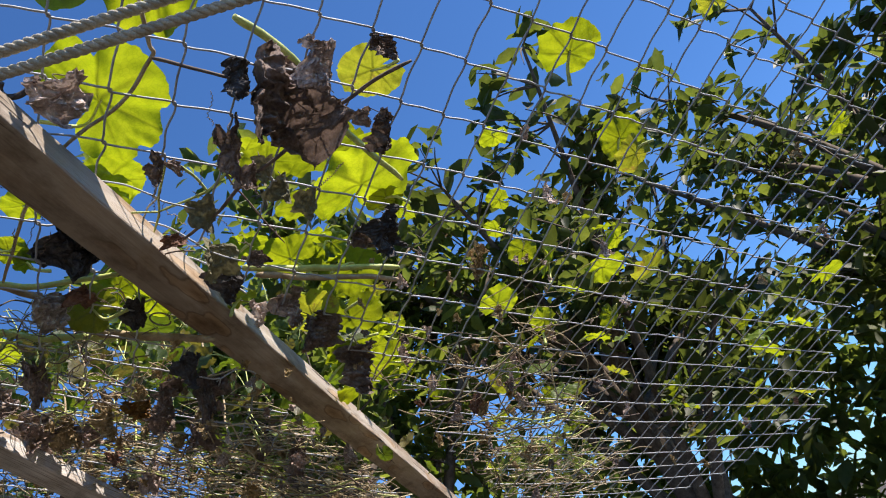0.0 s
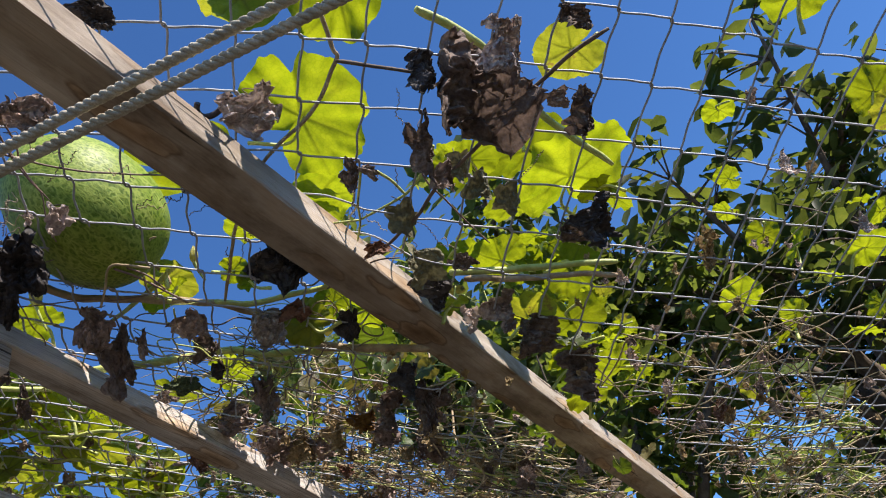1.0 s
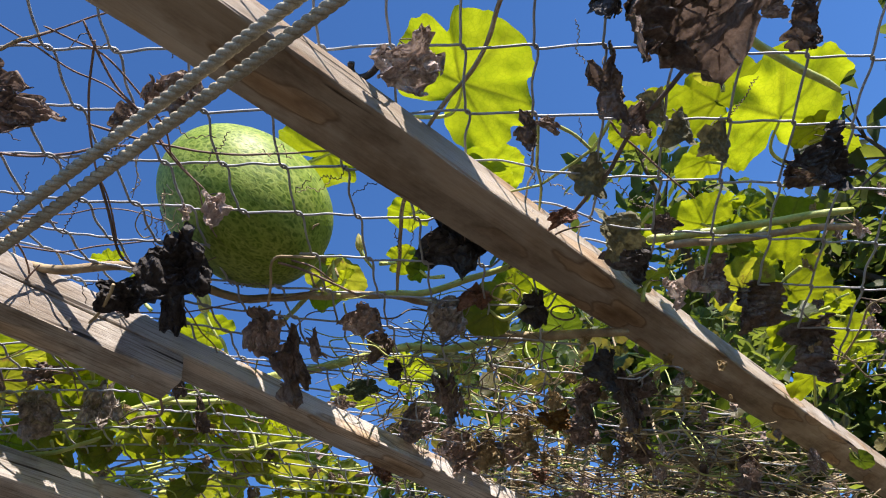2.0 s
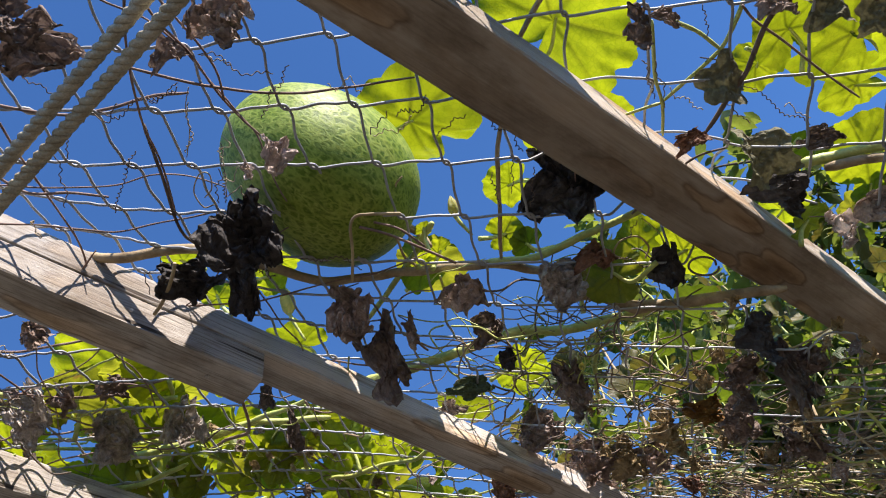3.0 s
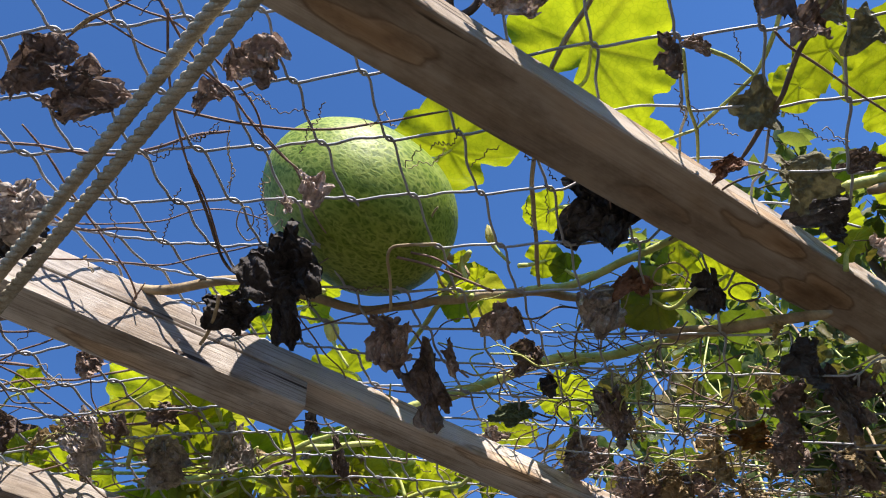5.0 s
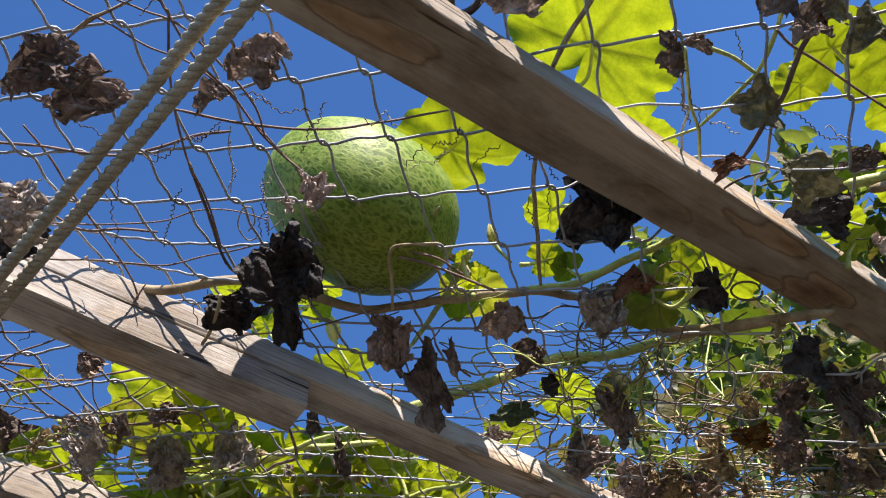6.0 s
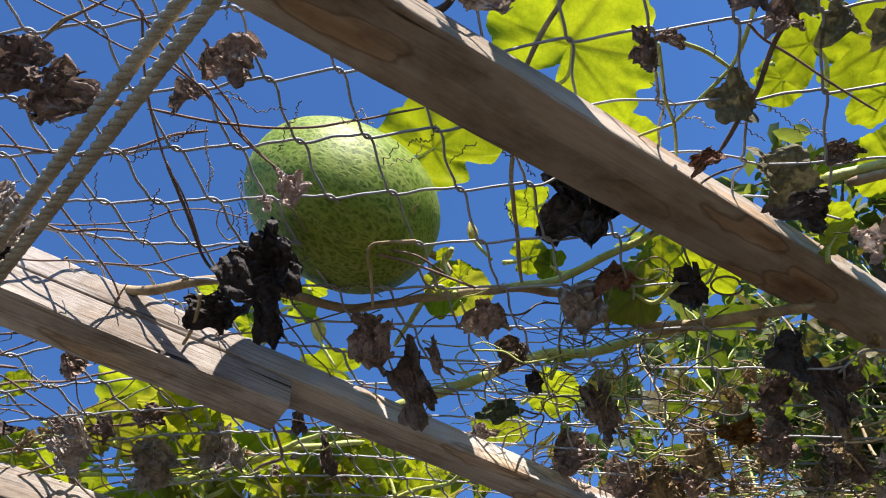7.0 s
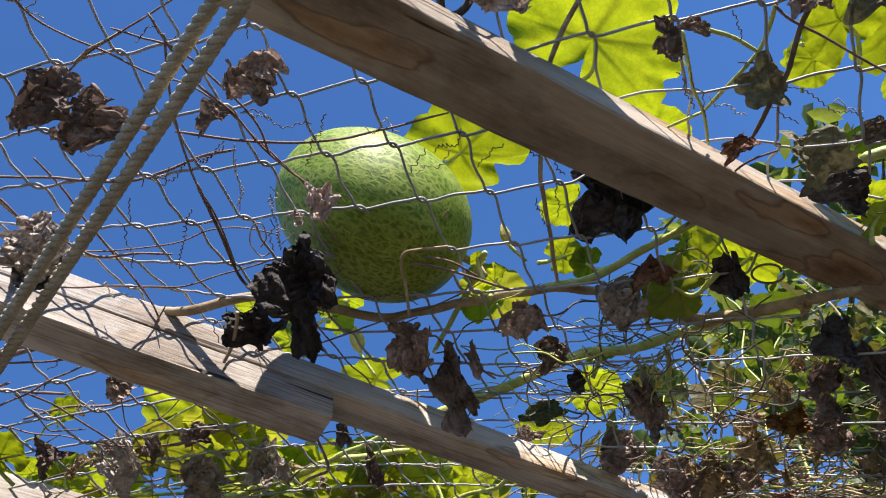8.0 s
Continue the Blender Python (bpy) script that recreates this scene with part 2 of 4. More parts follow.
DRY = {
    "brown": dry_material("dry_leaf_brown", (0.17, 0.12, 0.095), (0.58, 0.445, 0.375), 0.16),
    "dark": dry_material("dry_leaf_dark", (0.085, 0.06, 0.048), (0.28, 0.205, 0.165), 0.2),
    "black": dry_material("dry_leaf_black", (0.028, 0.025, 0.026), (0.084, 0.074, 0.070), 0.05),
    "grey": dry_material("dry_leaf_grey", (0.30, 0.26, 0.225), (0.66, 0.59, 0.53), 0.16),
    "pale": dry_material("dry_leaf_pale", (0.40, 0.31, 0.27), (0.80, 0.67, 0.61), 0.16),
    "tan": dry_material("dry_leaf_tan", (0.26, 0.18, 0.08), (0.60, 0.45, 0.24), 0.22),
    "olive": dry_material("dry_leaf_olive", (0.14, 0.13, 0.07), (0.20, 0.19, 0.10), 0.14),
    "green": dry_material("dry_leaf_green", (0.085, 0.115, 0.055), (0.14, 0.18, 0.085), 0.2),
    "red": dry_material("dry_leaf_red", (0.14, 0.06, 0.035), (0.33, 0.18, 0.12)),
    "orange": dry_material("dry_leaf_orange", (0.22, 0.09, 0.02), (0.42, 0.22, 0.05), 0.35),
}
STEM = {
    "woody": stem_material("stem_woody", (0.24, 0.17, 0.09), (0.54, 0.42, 0.25), 0.8),
    "green": stem_material("stem_green", (0.34, 0.40, 0.08), (0.60, 0.63, 0.20), 0.5),
    "dark": stem_material("stem_dark", (0.09, 0.065, 0.05), (0.22, 0.165, 0.125), 0.8),
    "red": stem_material("stem_red", (0.15, 0.09, 0.07), (0.34, 0.23, 0.18), 0.7),
}
STRAW = stem_material("bleached_straw", (0.36, 0.28, 0.15), (0.72, 0.61, 0.38), 0.7, True)
TENDRIL = stem_material("dry_tendril", (0.06, 0.04, 0.03), (0.20, 0.14, 0.10), 0.75)
PETAL = leaf_material("flower_bud_yellow", (0.88, 0.78, 0.36), (0.62, 0.60, 0.22), (0.95, 0.84, 0.25), 0.5)
BARK = stem_material("tree_bark", (0.07, 0.05, 0.035), (0.18, 0.14, 0.10), 0.9)
NAIL = stem_material("dull_nail", (0.34, 0.31, 0.28), (0.62, 0.58, 0.54), 0.5)


# ---- mesh helpers ----
def mesh_object(name, verts, faces, material, parent=None, label="", smooth=True):
    me = bpy.data.meshes.new(name)
    me.from_pydata([tuple(v) for v in verts], [], faces)
    me.validate()
    if smooth:
        me.polygons.foreach_set("use_smooth", [True] * len(me.polygons))
    me.materials.append(material)
    ob = new(name, me)
    if parent is not None:
        ob.parent = parent
        ob.matrix_parent_inverse = parent.matrix_world.inverted() if parent.matrix_world != Matrix() else Matrix()
    if label:
        ob["label"] = label
    return ob


def part(name, bm, material, parent, label=""):
    me = bpy.data.meshes.new(name)
    bm.to_mesh(me)
    bm.free()
    me.materials.append(material)
    ob = new(name, me)
    ob.parent = parent
    if label:
        ob["label"] = label
    return ob


def smooth_line(pts, steps=8):
    """A Catmull-Rom line through the points."""
    p = [Vector(q) for q in pts]
    p = [2 * p[0] - p[1]] + p + [2 * p[-1] - p[-2]]
    line = []
    for k in range(1, len(p) - 2):
        a, b, c, d = p[k - 1], p[k], p[k + 1], p[k + 2]
        for s in range(steps):
            x = s / steps
            line.append(0.5 * (2 * b + (c - a) * x + (2 * a - 5 * b + 4 * c - d) * x * x + (3 * b - a - 3 * c + d) * x ** 3))
    line.append(p[-2])
    return line


def tube(line, radius, sides=6, verts=None, faces=None):
    """Skin a line; radius is a number or a function of the share of the way."""
    verts = [] if verts is None else verts
    faces = [] if faces is None else faces
    start, count = len(verts), len(line)
    ahead = (line[1] - line[0]).normalized()
    side = ahead.orthogonal().normalized()
    for k, q in enumerate(line):
        a = (line[min(k + 1, count - 1)] - line[max(k - 1, 0)])
        a = a.normalized() if a.length > 1e-9 else ahead
        side = side - a * side.dot(a)
        side = side.normalized() if side.length > 1e-6 else a.orthogonal().normalized()
        up = a.cross(side)
        r = radius(k / (count - 1)) if callable(radius) else radius
        for s in range(sides):
            w = 2 * math.pi * s / sides
            verts.append(q + (side * math.cos(w) + up * math.sin(w)) * r)
    for k in range(count - 1):
        for s in range(sides):
            i, j = start + k * sides + s, start + k * sides + (s + 1) % sides
            faces.append((i, j, j + sides, i + sides))
    faces.append(tuple(start + s for s in reversed(range(sides))))
    faces.append(tuple(start + (count - 1) * sides + s for s in range(sides)))
    return verts, faces


# ---- the slope of the roof: along the rafters, across them, and out of it ----
ALONG, ACROSS, OUT = Vector((0.9816, 0.0, -0.1908)), Vector((0.0, 1.0, 0.0)), Vector((0.1908, 0.0, 0.9816))
MIDDLE = Vector((0.4205, 0.3004, 2.0573))


def sag(u, v):
    a, b = 0.55 * math.tanh(u / 0.55), 0.5 * math.tanh(v / 0.5)
    low = -0.0109 + 0.0083 * a + 0.0827 * b - 0.0332 * a * a + 0.5401 * a * b + 0.2347 * b * b
    return low


def under_rafter(u, v):
    """True where the netting hangs below the first rafter."""
    return -0.245 - 0.125 * u < v < -0.11 - 0.125 * u


def drape(u, v):
    """How far the netting rises where it lies over the first rafter."""
    top = (-0.0024 + 0.1195 * u) / 0.9816 + 0.003
    off = v + 0.159 + 0.0308 * u
    fade = min(1.0, max(0.0, (0.5 - u) / 0.2))
    return fade * max(0.0, top - sag(u, v)) * math.exp(-(abs(off) / (0.038 if off > 0 else 0.06)) ** 4)


def drape_second(u, v):
    """The same over the second rafter, on whose top the netting rests."""
    front = 0.196 - 0.0255 * u
    off = max(0.0, front - 0.003 - v, v - front - 0.041)
    return max(0.0, 0.0195 + 0.0106 * u - sag(u, v)) * math.exp(-(off / 0.045) ** 2)


def roof(u, v, h=0.0):
    return MIDDLE + ALONG * u + ACROSS * v + OUT * (sag(u, v) + h)


# ---- ground ----
def ground():
    bm = bmesh.new()
    bmesh.ops.create_grid(bm, x_segments=60, y_segments=60, size=1500)
    for v in bm.verts:
        if abs(v.co.x) < 200 and abs(v.co.y) < 200:
            v.co.z = 0.02 * noise.noise(v.co * 0.05)
    me = bpy.data.meshes.new("ground")
    bm.to_mesh(me)
    bm.free()
    me.materials.append(EARTH)
    tagged(new("ground", me), "dry brown garden soil under the trellis", "ground", kind="structure")


ground()


# ---- timber ----
def timber(name, near, ahead, x0, x1, wide, high, seed, parent, material):
    """A worn timber: its near lower edge runs through near, along ahead."""
    rnd = random.Random(seed)
    d = Vector(ahead).normalized()
    a = Vector((-d.y, d.x, 0)).normalized()
    up = d.cross(a)
    prof = []
    bev = 0.0028
    for cy, cz, sy, sz in ((0, 0, 1, 1), (wide, 0, -1, 1), (wide, high, -1, -1), (0, high, 1, -1)):
        ring = [(cy + sy * bev, cz), (cy + sy * bev * 0.3, cz + sz * bev * 0.3), (cy, cz + sz * bev)]
        prof += ring if (sy * sz < 0) else ring[::-1]
    n = 90
    verts, faces = [], []
    for k in range(n + 1):
        x = x0 + (x1 - x0) * k / n
        for m, (py, pz) in enumerate(prof):
            q = Vector((x * 9, m * 0.7 + seed, seed * 1.7))
            wob = 0.0011 * noise.noise(q * 2.2) + 0.0007 * noise.noise(q * 9)
            verts.append((x - 0.4, py - wide / 2 + (wob if py < wide / 2 else -wob), pz + wob))
    c = len(prof)
    for k in range(n):
        for m in range(c):
            faces.append((k * c + m, k * c + (m + 1) % c, (k + 1) * c + (m + 1) % c, (k + 1) * c + m))
    faces.append(tuple(range(c))[::-1])
    faces.append(tuple(n * c + m for m in range(c)))
    ob = mesh_object(name, verts, faces, material, smooth=False)
    basis = Matrix((d, a, up)).transposed().to_4x4()
    ob.matrix_world = Matrix.Translation(Vector(near) + a * wide / 2) @ basis
    if parent is not None:
        world_pose = ob.matrix_world.copy()
        ob.parent = parent
        ob.matrix_basis = world_pose
    return ob


def rafter(near, ahead, wide, high, seed, label, material):
    base = tagged(new("rafter"), label, "rafter", "rafters of the trellis")
    timber("beam", near, ahead, -1.4, 2.6, wide, high, seed, base, material)
    return base


def nail(parent, place, facing):
    bm = bmesh.new()
    bmesh.ops.create_cone(bm, cap_ends=True, segments=10, radius1=0.002, radius2=0.0016, depth=0.0016)
    ob = part("nail", bm, NAIL, parent, "dull grey round nail head")
    ob.matrix_basis = Matrix.Translation(place) @ Vector(facing).to_track_quat("Z", "Y").to_matrix().to_4x4()


first = rafter((0.4, 0.1132, 2.0077), (1, -0.0314, -0.0727), 0.0575, 0.046, 3, "weathered brown timber rafter under the wire netting", WOOD)
second = rafter((0.4, 0.497, 2.0443), (1, -0.026, -0.1838), 0.038, 0.0315, 7, "weathered timber rafter doubled by a spliced board", GREY_WOOD)
splice = timber("splice_board", (0.4, 0.4985, 2.0075), (1, -0.026, -0.1838), -1.4, 0.365, 0.040, 0.0365, 12, second, GREY_WOOD)
splice["label"] = "shorter grey board nailed under the rafter"
rafter((0.4, 0.785, 2.035), (1, -0.026, -0.1838), 0.040, 0.045, 17, "weathered grey timber rafter behind the vines", GREY_WOOD)


nail(second, (0.3215, 0.5215, 2.0205), (-0.18, 0, -1))
nail(second, (0.236, 0.497, 2.0485), (0, -1, 0.05))


def post(x, y, top, seed):
    base = tagged(new("post"), "plain weathered timber post carrying a rafter", "post", "posts of the trellis")
    wide = 0.07
    bm = bmesh.new()
    bmesh.ops.create_cube(bm, size=1.0, matrix=Matrix.Diagonal((wide, wide, top + 0.2, 1)))
    bmesh.ops.bevel(bm, geom=bm.edges[:], offset=0.004, segments=1)
    ob = part("shaft", bm, WOOD, base)
    ob.matrix_basis = Matrix.Translation((x, y, (top - 0.2) / 2))


for near_y, near_z, dy, dz, wide in ((0.1132, 2.0077, -0.0314, -0.0727, 0.0575), (0.497, 2.0443, -0.026, -0.1838, 0.038), (0.785, 2.035, -0.026, -0.1838, 0.04)):
    for px in (-0.95, 2.5):
        drop = 0.038 if (near_y == 0.497 and px < 0) else 0.0
        post(px, near_y + dy * (px - 0.4) + wide / 2, near_z + dz * (px - 0.4) - drop - 0.004, 5)


# ---- the wire netting: zigzag wires hooked into each other ----
def knot(i, j):
    a, b = 8 * math.tanh(i / 8), 8 * math.tanh(j / 8)
    u = -0.2655 + 0.0475 * i + 0.0405 * j + 0.0001 * a * a + 0.0007 * a * b + 0.0009 * b * b
    v = -0.0942 + 0.0347 * i - 0.0364 * j - 0.0009 * a * a + 0.0019 * a * b - 0.0015 * b * b
    q = Vector((i * 3.1, j * 2.7, 0.5))
    return u + 0.0022 * noise.noise(q), v + 0.0022 * noise.noise(q + Vector((9, 4, 1)))


def netting():
    def roof(u, v, h=0.0):
        return MIDDLE + ALONG * u + ACROSS * v + OUT * (sag(u, v) + drape(u, v) + drape_second(u, v) + h)

    net = tagged(new("wire_netting"), "sagging galvanised chain-link netting laid over the rafters", "wire netting")
    for c in range(-30, 31):
        runs, run = [], []
        for m in range(-40, 41):
            # the wire goes (i, j) to (i, j + 1) to (i + 1, j + 1), hooked round its neighbours at every turn
            for i, j, bend in ((m + (c + 1) // 2, m - c // 2, 1), (m + (c + 1) // 2, m - c // 2 + 1, -1)):
                u, v = knot(i, j)
                if not (-0.8 < u < 1.75 and -1.25 < v < 1.05) or (u > 0.34 and under_rafter(u, v)):
                    if len(run) > 3:
                        runs.append(run)
                    run = []
                    continue
                run.append((u + 0.0006 * bend, v + 0.0046 * bend, i, j))
        if len(run) > 3:
            runs.append(run)
        for run in runs:
            line = [roof(run[0][0], run[0][1])]
            bow = 0.4
            for k in range(1, len(run) - 1):
                (u0, v0, _, _), (u, v, i, j), (u1, v1, _, _) = run[k - 1], run[k], run[k + 1]
                a, b = math.hypot(u0 - u, v0 - v), math.hypot(u1 - u, v1 - v)
                r = 0.0100
                mu, mv = 0.0022 * noise.noise(Vector((i * 1.7, j * 2.3, 11.0 + bow))), 0.0022 * noise.noise(Vector((i * 2.1, j * 1.3, 23.0 + bow)))
                bow = 1.9 - bow
                # long legs belly away from the straight line, short legs arch a little
                before = run[k - 1]
                mu, mv = (mu - 0.0007, mv - 0.0005) if before[2] == i else (mu - 0.0013, mv + 0.0012)
                pu, pv = u + (u0 - u) / a * r, v + (v0 - v) / a * r
                qu, qv = u + (u1 - u) / b * r, v + (v1 - v) / b * r
                line.append(roof((u0 + u) / 2 + mu, (v0 + v) / 2 + mv, 0.002 * noise.noise(Vector((i, j, 7.0)))))
                line.append(roof(pu + (u0 - u) / a * 0.006, pv + (v0 - v) / a * 0.006, -0.0012))
                line.append(roof(pu, pv, -0.0016))
                line.append(roof((pu + qu + 2.6 * u) / 4.6, (pv + qv + 2.6 * v) / 4.6, 0.0))
                line.append(roof(qu, qv, 0.0016))
                line.append(roof(qu + (u1 - u) / b * 0.006, qv + (v1 - v) / b * 0.006, 0.0012))
            verts, faces = tube(smooth_line(line, 3), 0.00126, 6)
            mesh_object("wire", verts, faces, WIRE, net)


netting()


# ---- the doubled rope ----
def rope():
    base = tagged(new("rope"), "doubled worn beige twisted rope stretched below the rafters", "rope")
    for (px, py, pz), (dx, dy, dz) in (((0.0931, 0.1489, 1.9285), (-0.109, 0.9907, 0.0816)), ((0.1007, 0.1813, 1.9241), (-0.1033, 0.9893, 0.1026))):
        d = Vector((dx, dy, dz)).normalized()
        a = d.orthogonal().normalized()
        b = d.cross(a)
        verts, faces = tube([Vector((px, py, pz)) + d * (-0.75 + 0.05 * k) for k in range(39)], 0.0012, 6)
        cord = mesh_object("cord", verts, faces, ROPE, base)
        for ply in range(3):
            line = []
            for k in range(1000):
                s = -0.75 + 1.9 * k / 999
                w = s * 2 * math.pi / 0.0205 + ply * 2 * math.pi / 3
                line.append(Vector((px, py, pz)) + d * s + (a * math.cos(w) + b * math.sin(w)) * 0.00235)
            verts, faces = tube(line, 0.0023, 8)
            mesh_object("strand", verts, faces, ROPE, cord)


rope()


# ---- the gourd ----
def gourd():
    base = tagged(new("gourd"), "large green gourd with pale net mottling resting on the netting", "gourd")
    right, down, ahead = Vector((0.7705, -0.5955, -0.2272)), Vector((0.3512, 0.6941, -0.6284)), Vector((0.5319, 0.4044, 0.744))
    major = (right * 0.839 + down * 0.545).normalized()
    minor = (right * -0.545 + down * 0.839).normalized()
    centre = Vector((0.3344, 0.3305, 2.1161)) + ahead * 0.037 - right * 0.0035 - down * 0.001
    verts, faces = [], []
    nu, nv = 120, 80
    for k in range(nv + 1):
        lat = math.pi * k / nv
        x = -math.cos(lat)
        ring = math.sin(lat) ** 0.94
        egg = 1.0 + 0.05 * x
        for m in range(nu):
            lon = 2 * math.pi * m / nu
            spot = Vector((math.cos(lon) * ring, math.sin(lon) * ring, x))
            rib = 1 + 0.007 * math.cos(lon * 5 + 0.6) * ring + 0.012 * noise.noise(spot * 1.9) + 0.0045 * noise.noise(spot * 6.0 + Vector((3, 1, 7)))
            verts.append((x * 0.0995, math.cos(lon) * ring * 0.0808 * egg * rib, math.sin(lon) * ring * 0.097 * egg * rib))
    for k in range(nv):
        for m in range(nu):
            faces.append((k * nu + m, k * nu + (m + 1) % nu, (k + 1) * nu + (m + 1) % nu, (k + 1) * nu + m))
    body = mesh_object("fruit", verts, faces, GOURD)
    body.parent = base
    body.matrix_basis = Matrix.Translation(centre) @ Matrix((major, minor, major.cross(minor))).transposed().to_4x4()
    end = centre + major * 0.094 - minor * 0.005
    line = smooth_line([end - major * 0.01, end + major * 0.008, end + major * 0.02 - ahead * 0.006, end + major * 0.028 - ahead * 0.018 + down * 0.006], 8)
    verts, faces = tube(line, lambda s: 0.0042 - 0.0012 * s + 0.004 * max(0, 0.2 - s) / 0.2, 9)
    mesh_object("stalk", verts, faces, STEM["woody"], base, "ribbed woody brown stalk")


gourd()


# ---- squash vine leaves ----
def blade(size, seed, cup=0.12, sheet_rows=14, around=110, shape=None):
    """A lobed leaf blade of that width, tip towards +x, with ribs along its lobes. Returns vertices, faces and vein shares."""
    rnd = random.Random(seed)
    lobes = [(0.0, 1.0), (0.9, 0.95), (-0.9, 0.95), (1.9, 0.82), (-1.9, 0.82)]
    lobes = [(a + rnd.uniform(-0.09, 0.09), r * rnd.uniform(0.9, 1.08)) for a, r in lobes]
    verts, faces, vein = [(0, 0, 0)], [], [1.0]
    off = Vector((seed * 3.7, seed * 1.3, 0))
    half = size * 0.5
    deep = rnd.uniform(0.12, 0.28)
    for k in range(1, sheet_rows + 1):
        s = k / sheet_rows
        for m in range(around):
            w = -math.pi + 2 * math.pi * (m + 0.5) / around
            best = max(r * (1 - deep * (1 - math.cos(min(abs(w - a) * 3.0, math.pi))) / 2) for a, r in lobes)
            notch = 1 - 0.72 * max(0.0, (abs(w) - 2.62) / 0.52) ** 1.3
            edge = best * notch * (1 + 0.07 * noise.noise(Vector((math.cos(w) * 3.5, math.sin(w) * 3.5, seed))) + 0.03 * noise.noise(Vector((math.cos(w) * 9, math.sin(w) * 9, seed))) + 0.018 * abs(math.sin(w * 17 + seed)))
            if shape is not None:
                edge *= 1 - 0.3 * math.exp(-((w - shape) / 0.13) ** 2)
            rr = half * edge * s
            x, y = rr * math.cos(w), rr * math.sin(w)
            near = min(abs(math.sin(min(abs(w - a), 1.5))) * s * 1.0 for a, r in lobes)
            v = math.exp(-(near / 0.035) ** 2) * (1 - 0.5 * s)
            q = Vector((x, y, 0)) / half
            z = half * (cup * s * s + 0.17 * noise.noise(q * 1.3 + off) + 0.09 * noise.noise(q * 3.3 + off) * s + 0.04 * noise.noise(q * 8 + off) * s + 0.06 * math.sin(w * 9 + seed + 2 * noise.noise(q * 2 + off)) * s ** 3 + 0.025 * (1 - math.exp(-(near / 0.10) ** 2)) * s)
            verts.append((x, y, z))
            vein.append(v)
    for m in range(around):
        faces.append((0, 1 + m, 1 + (m + 1) % around))
    for k in range(sheet_rows - 1):
        for m in range(around):
            i, j = 1 + k * around + m, 1 + k * around + (m + 1) % around
            faces.append((i, i + around, j + around, j))
    return verts, faces, vein


def vein_layer(ob, vein):
    layer = ob.data.attributes.new("vein", "FLOAT", "POINT")
    layer.data.foreach_set("value", vein)


def squash_leaf(place, size, turn, seed, tilt=None, old=None, shape=None, broad=1.0):
    rnd = random.Random(seed * 7 + 1)
    old = rnd.random() < 0.22 if old is None else old
    base = tagged(new("squash_leaf"), "yellowing lobed squash leaf with brown spots on the netting" if old else "broad lobed green squash leaf glowing in the sun", "leaf", "squash leaves on the netting")
    tilt = (rnd.uniform(-22, 22), rnd.uniform(-22, 22)) if tilt is None else tilt
    frame_of = Matrix((ALONG, ACROSS, OUT)).transposed().to_4x4()
    base.matrix_world = Matrix.Translation(roof(*place)) @ frame_of @ pose(0, 0, 0, 0, 0, turn) @ pose(0, 0, 0, tilt[0], tilt[1], 0)
    verts, faces, vein = blade(size, seed, rnd.uniform(-0.12, 0.2), shape=shape)
    sheet = mesh_object("blade", [(x, y * broad, z) for x, y, z in verts], faces, LEAF_OLD if old else LEAF)
    vein_layer(sheet, vein)
    sheet.parent = base
    line = smooth_line([(0.004, 0, 0), (-size * 0.2, rnd.uniform(-0.1, 0.1) * size, -0.008), (-size * 0.42, rnd.uniform(-0.25, 0.25) * size, -0.02)], 6)
    v, f = tube(line, lambda s: 0.0016 + 0.0012 * s, 6)
    stalk = mesh_object("leaf_stalk", v, f, STEM["green"])
    stalk.parent = base
    return base


# ---- withered leaves ----
DRY_WORDS = {
    "brown": "crumpled brown dry leaf hanging from the netting", "dark": "shrivelled dark brown leaf hanging from the netting",
    "black": "large near-black dead leaf hanging from the netting", "grey": "curled grey-brown dry leaf caught in the netting",
    "pale": "small pale crumpled dry leaf in front of netting", "olive": "drooping dull olive leaf withering on the vine",
    "green": "small limp dark green leaf under netting", "red": "reddish brown curled dry leaf on the vine",
    "tan": "ragged tan dry leaf among dead stalks", "orange": "rusty orange dead leaf lying on the netting",
}


def crumple(wide, high, seed, rows=26, around=34, crush=1.0):
    """A withered leaf: a lobed sheet crushed into folds, hanging down."""
    rnd = random.Random(seed)
    off = Vector((seed * 2.3, seed * 5.1, seed * 0.7))
    verts, faces = [], []
    lobes = rnd.randint(3, 5)
    phase = rnd.uniform(0, 6)
    curl = rnd.choice((0.9, -0.9, 1.3))
    for k in range(rows + 1):
        s = k / rows
        for m in range(around):
            w = 2 * math.pi * m / around
            c3 = Vector((math.cos(w), math.sin(w), seed))
            edge = 0.92 + 0.14 * math.cos(lobes * w + phase) + 0.2 * noise.noise(c3 * 1.7) + 0.14 * noise.noise(c3 * 4.3) + 0.06 * noise.noise(c3 * 11)
            x, z = s * edge * math.cos(w), s * edge * math.sin(w)
            q = Vector((x, z, 0.0)) * 1.25 + off
            n1 = noise.noise_vector(q * 1.2)
            n2 = noise.noise_vector(q * 2.9)
            n3 = noise.noise_vector(q * 6.5)
            n4 = noise.noise_vector(q * 13.0)
            pit = abs(noise.noise(q * 3.6)) + 0.5 * abs(noise.noise(q * 7.5)) + 0.18 * abs(noise.noise(q * 16.0))
            y = (0.60 * n1.y + 0.30 * n2.y + 0.08 * n3.y + 0.02 * n4.y) * min(1.0, 0.45 + 0.55 * crush) - 0.50 * crush * pit
            x = x * 0.84 + (0.26 * n1.x + 0.14 * n2.x + 0.06 * n3.x + 0.02 * n4.x) * crush
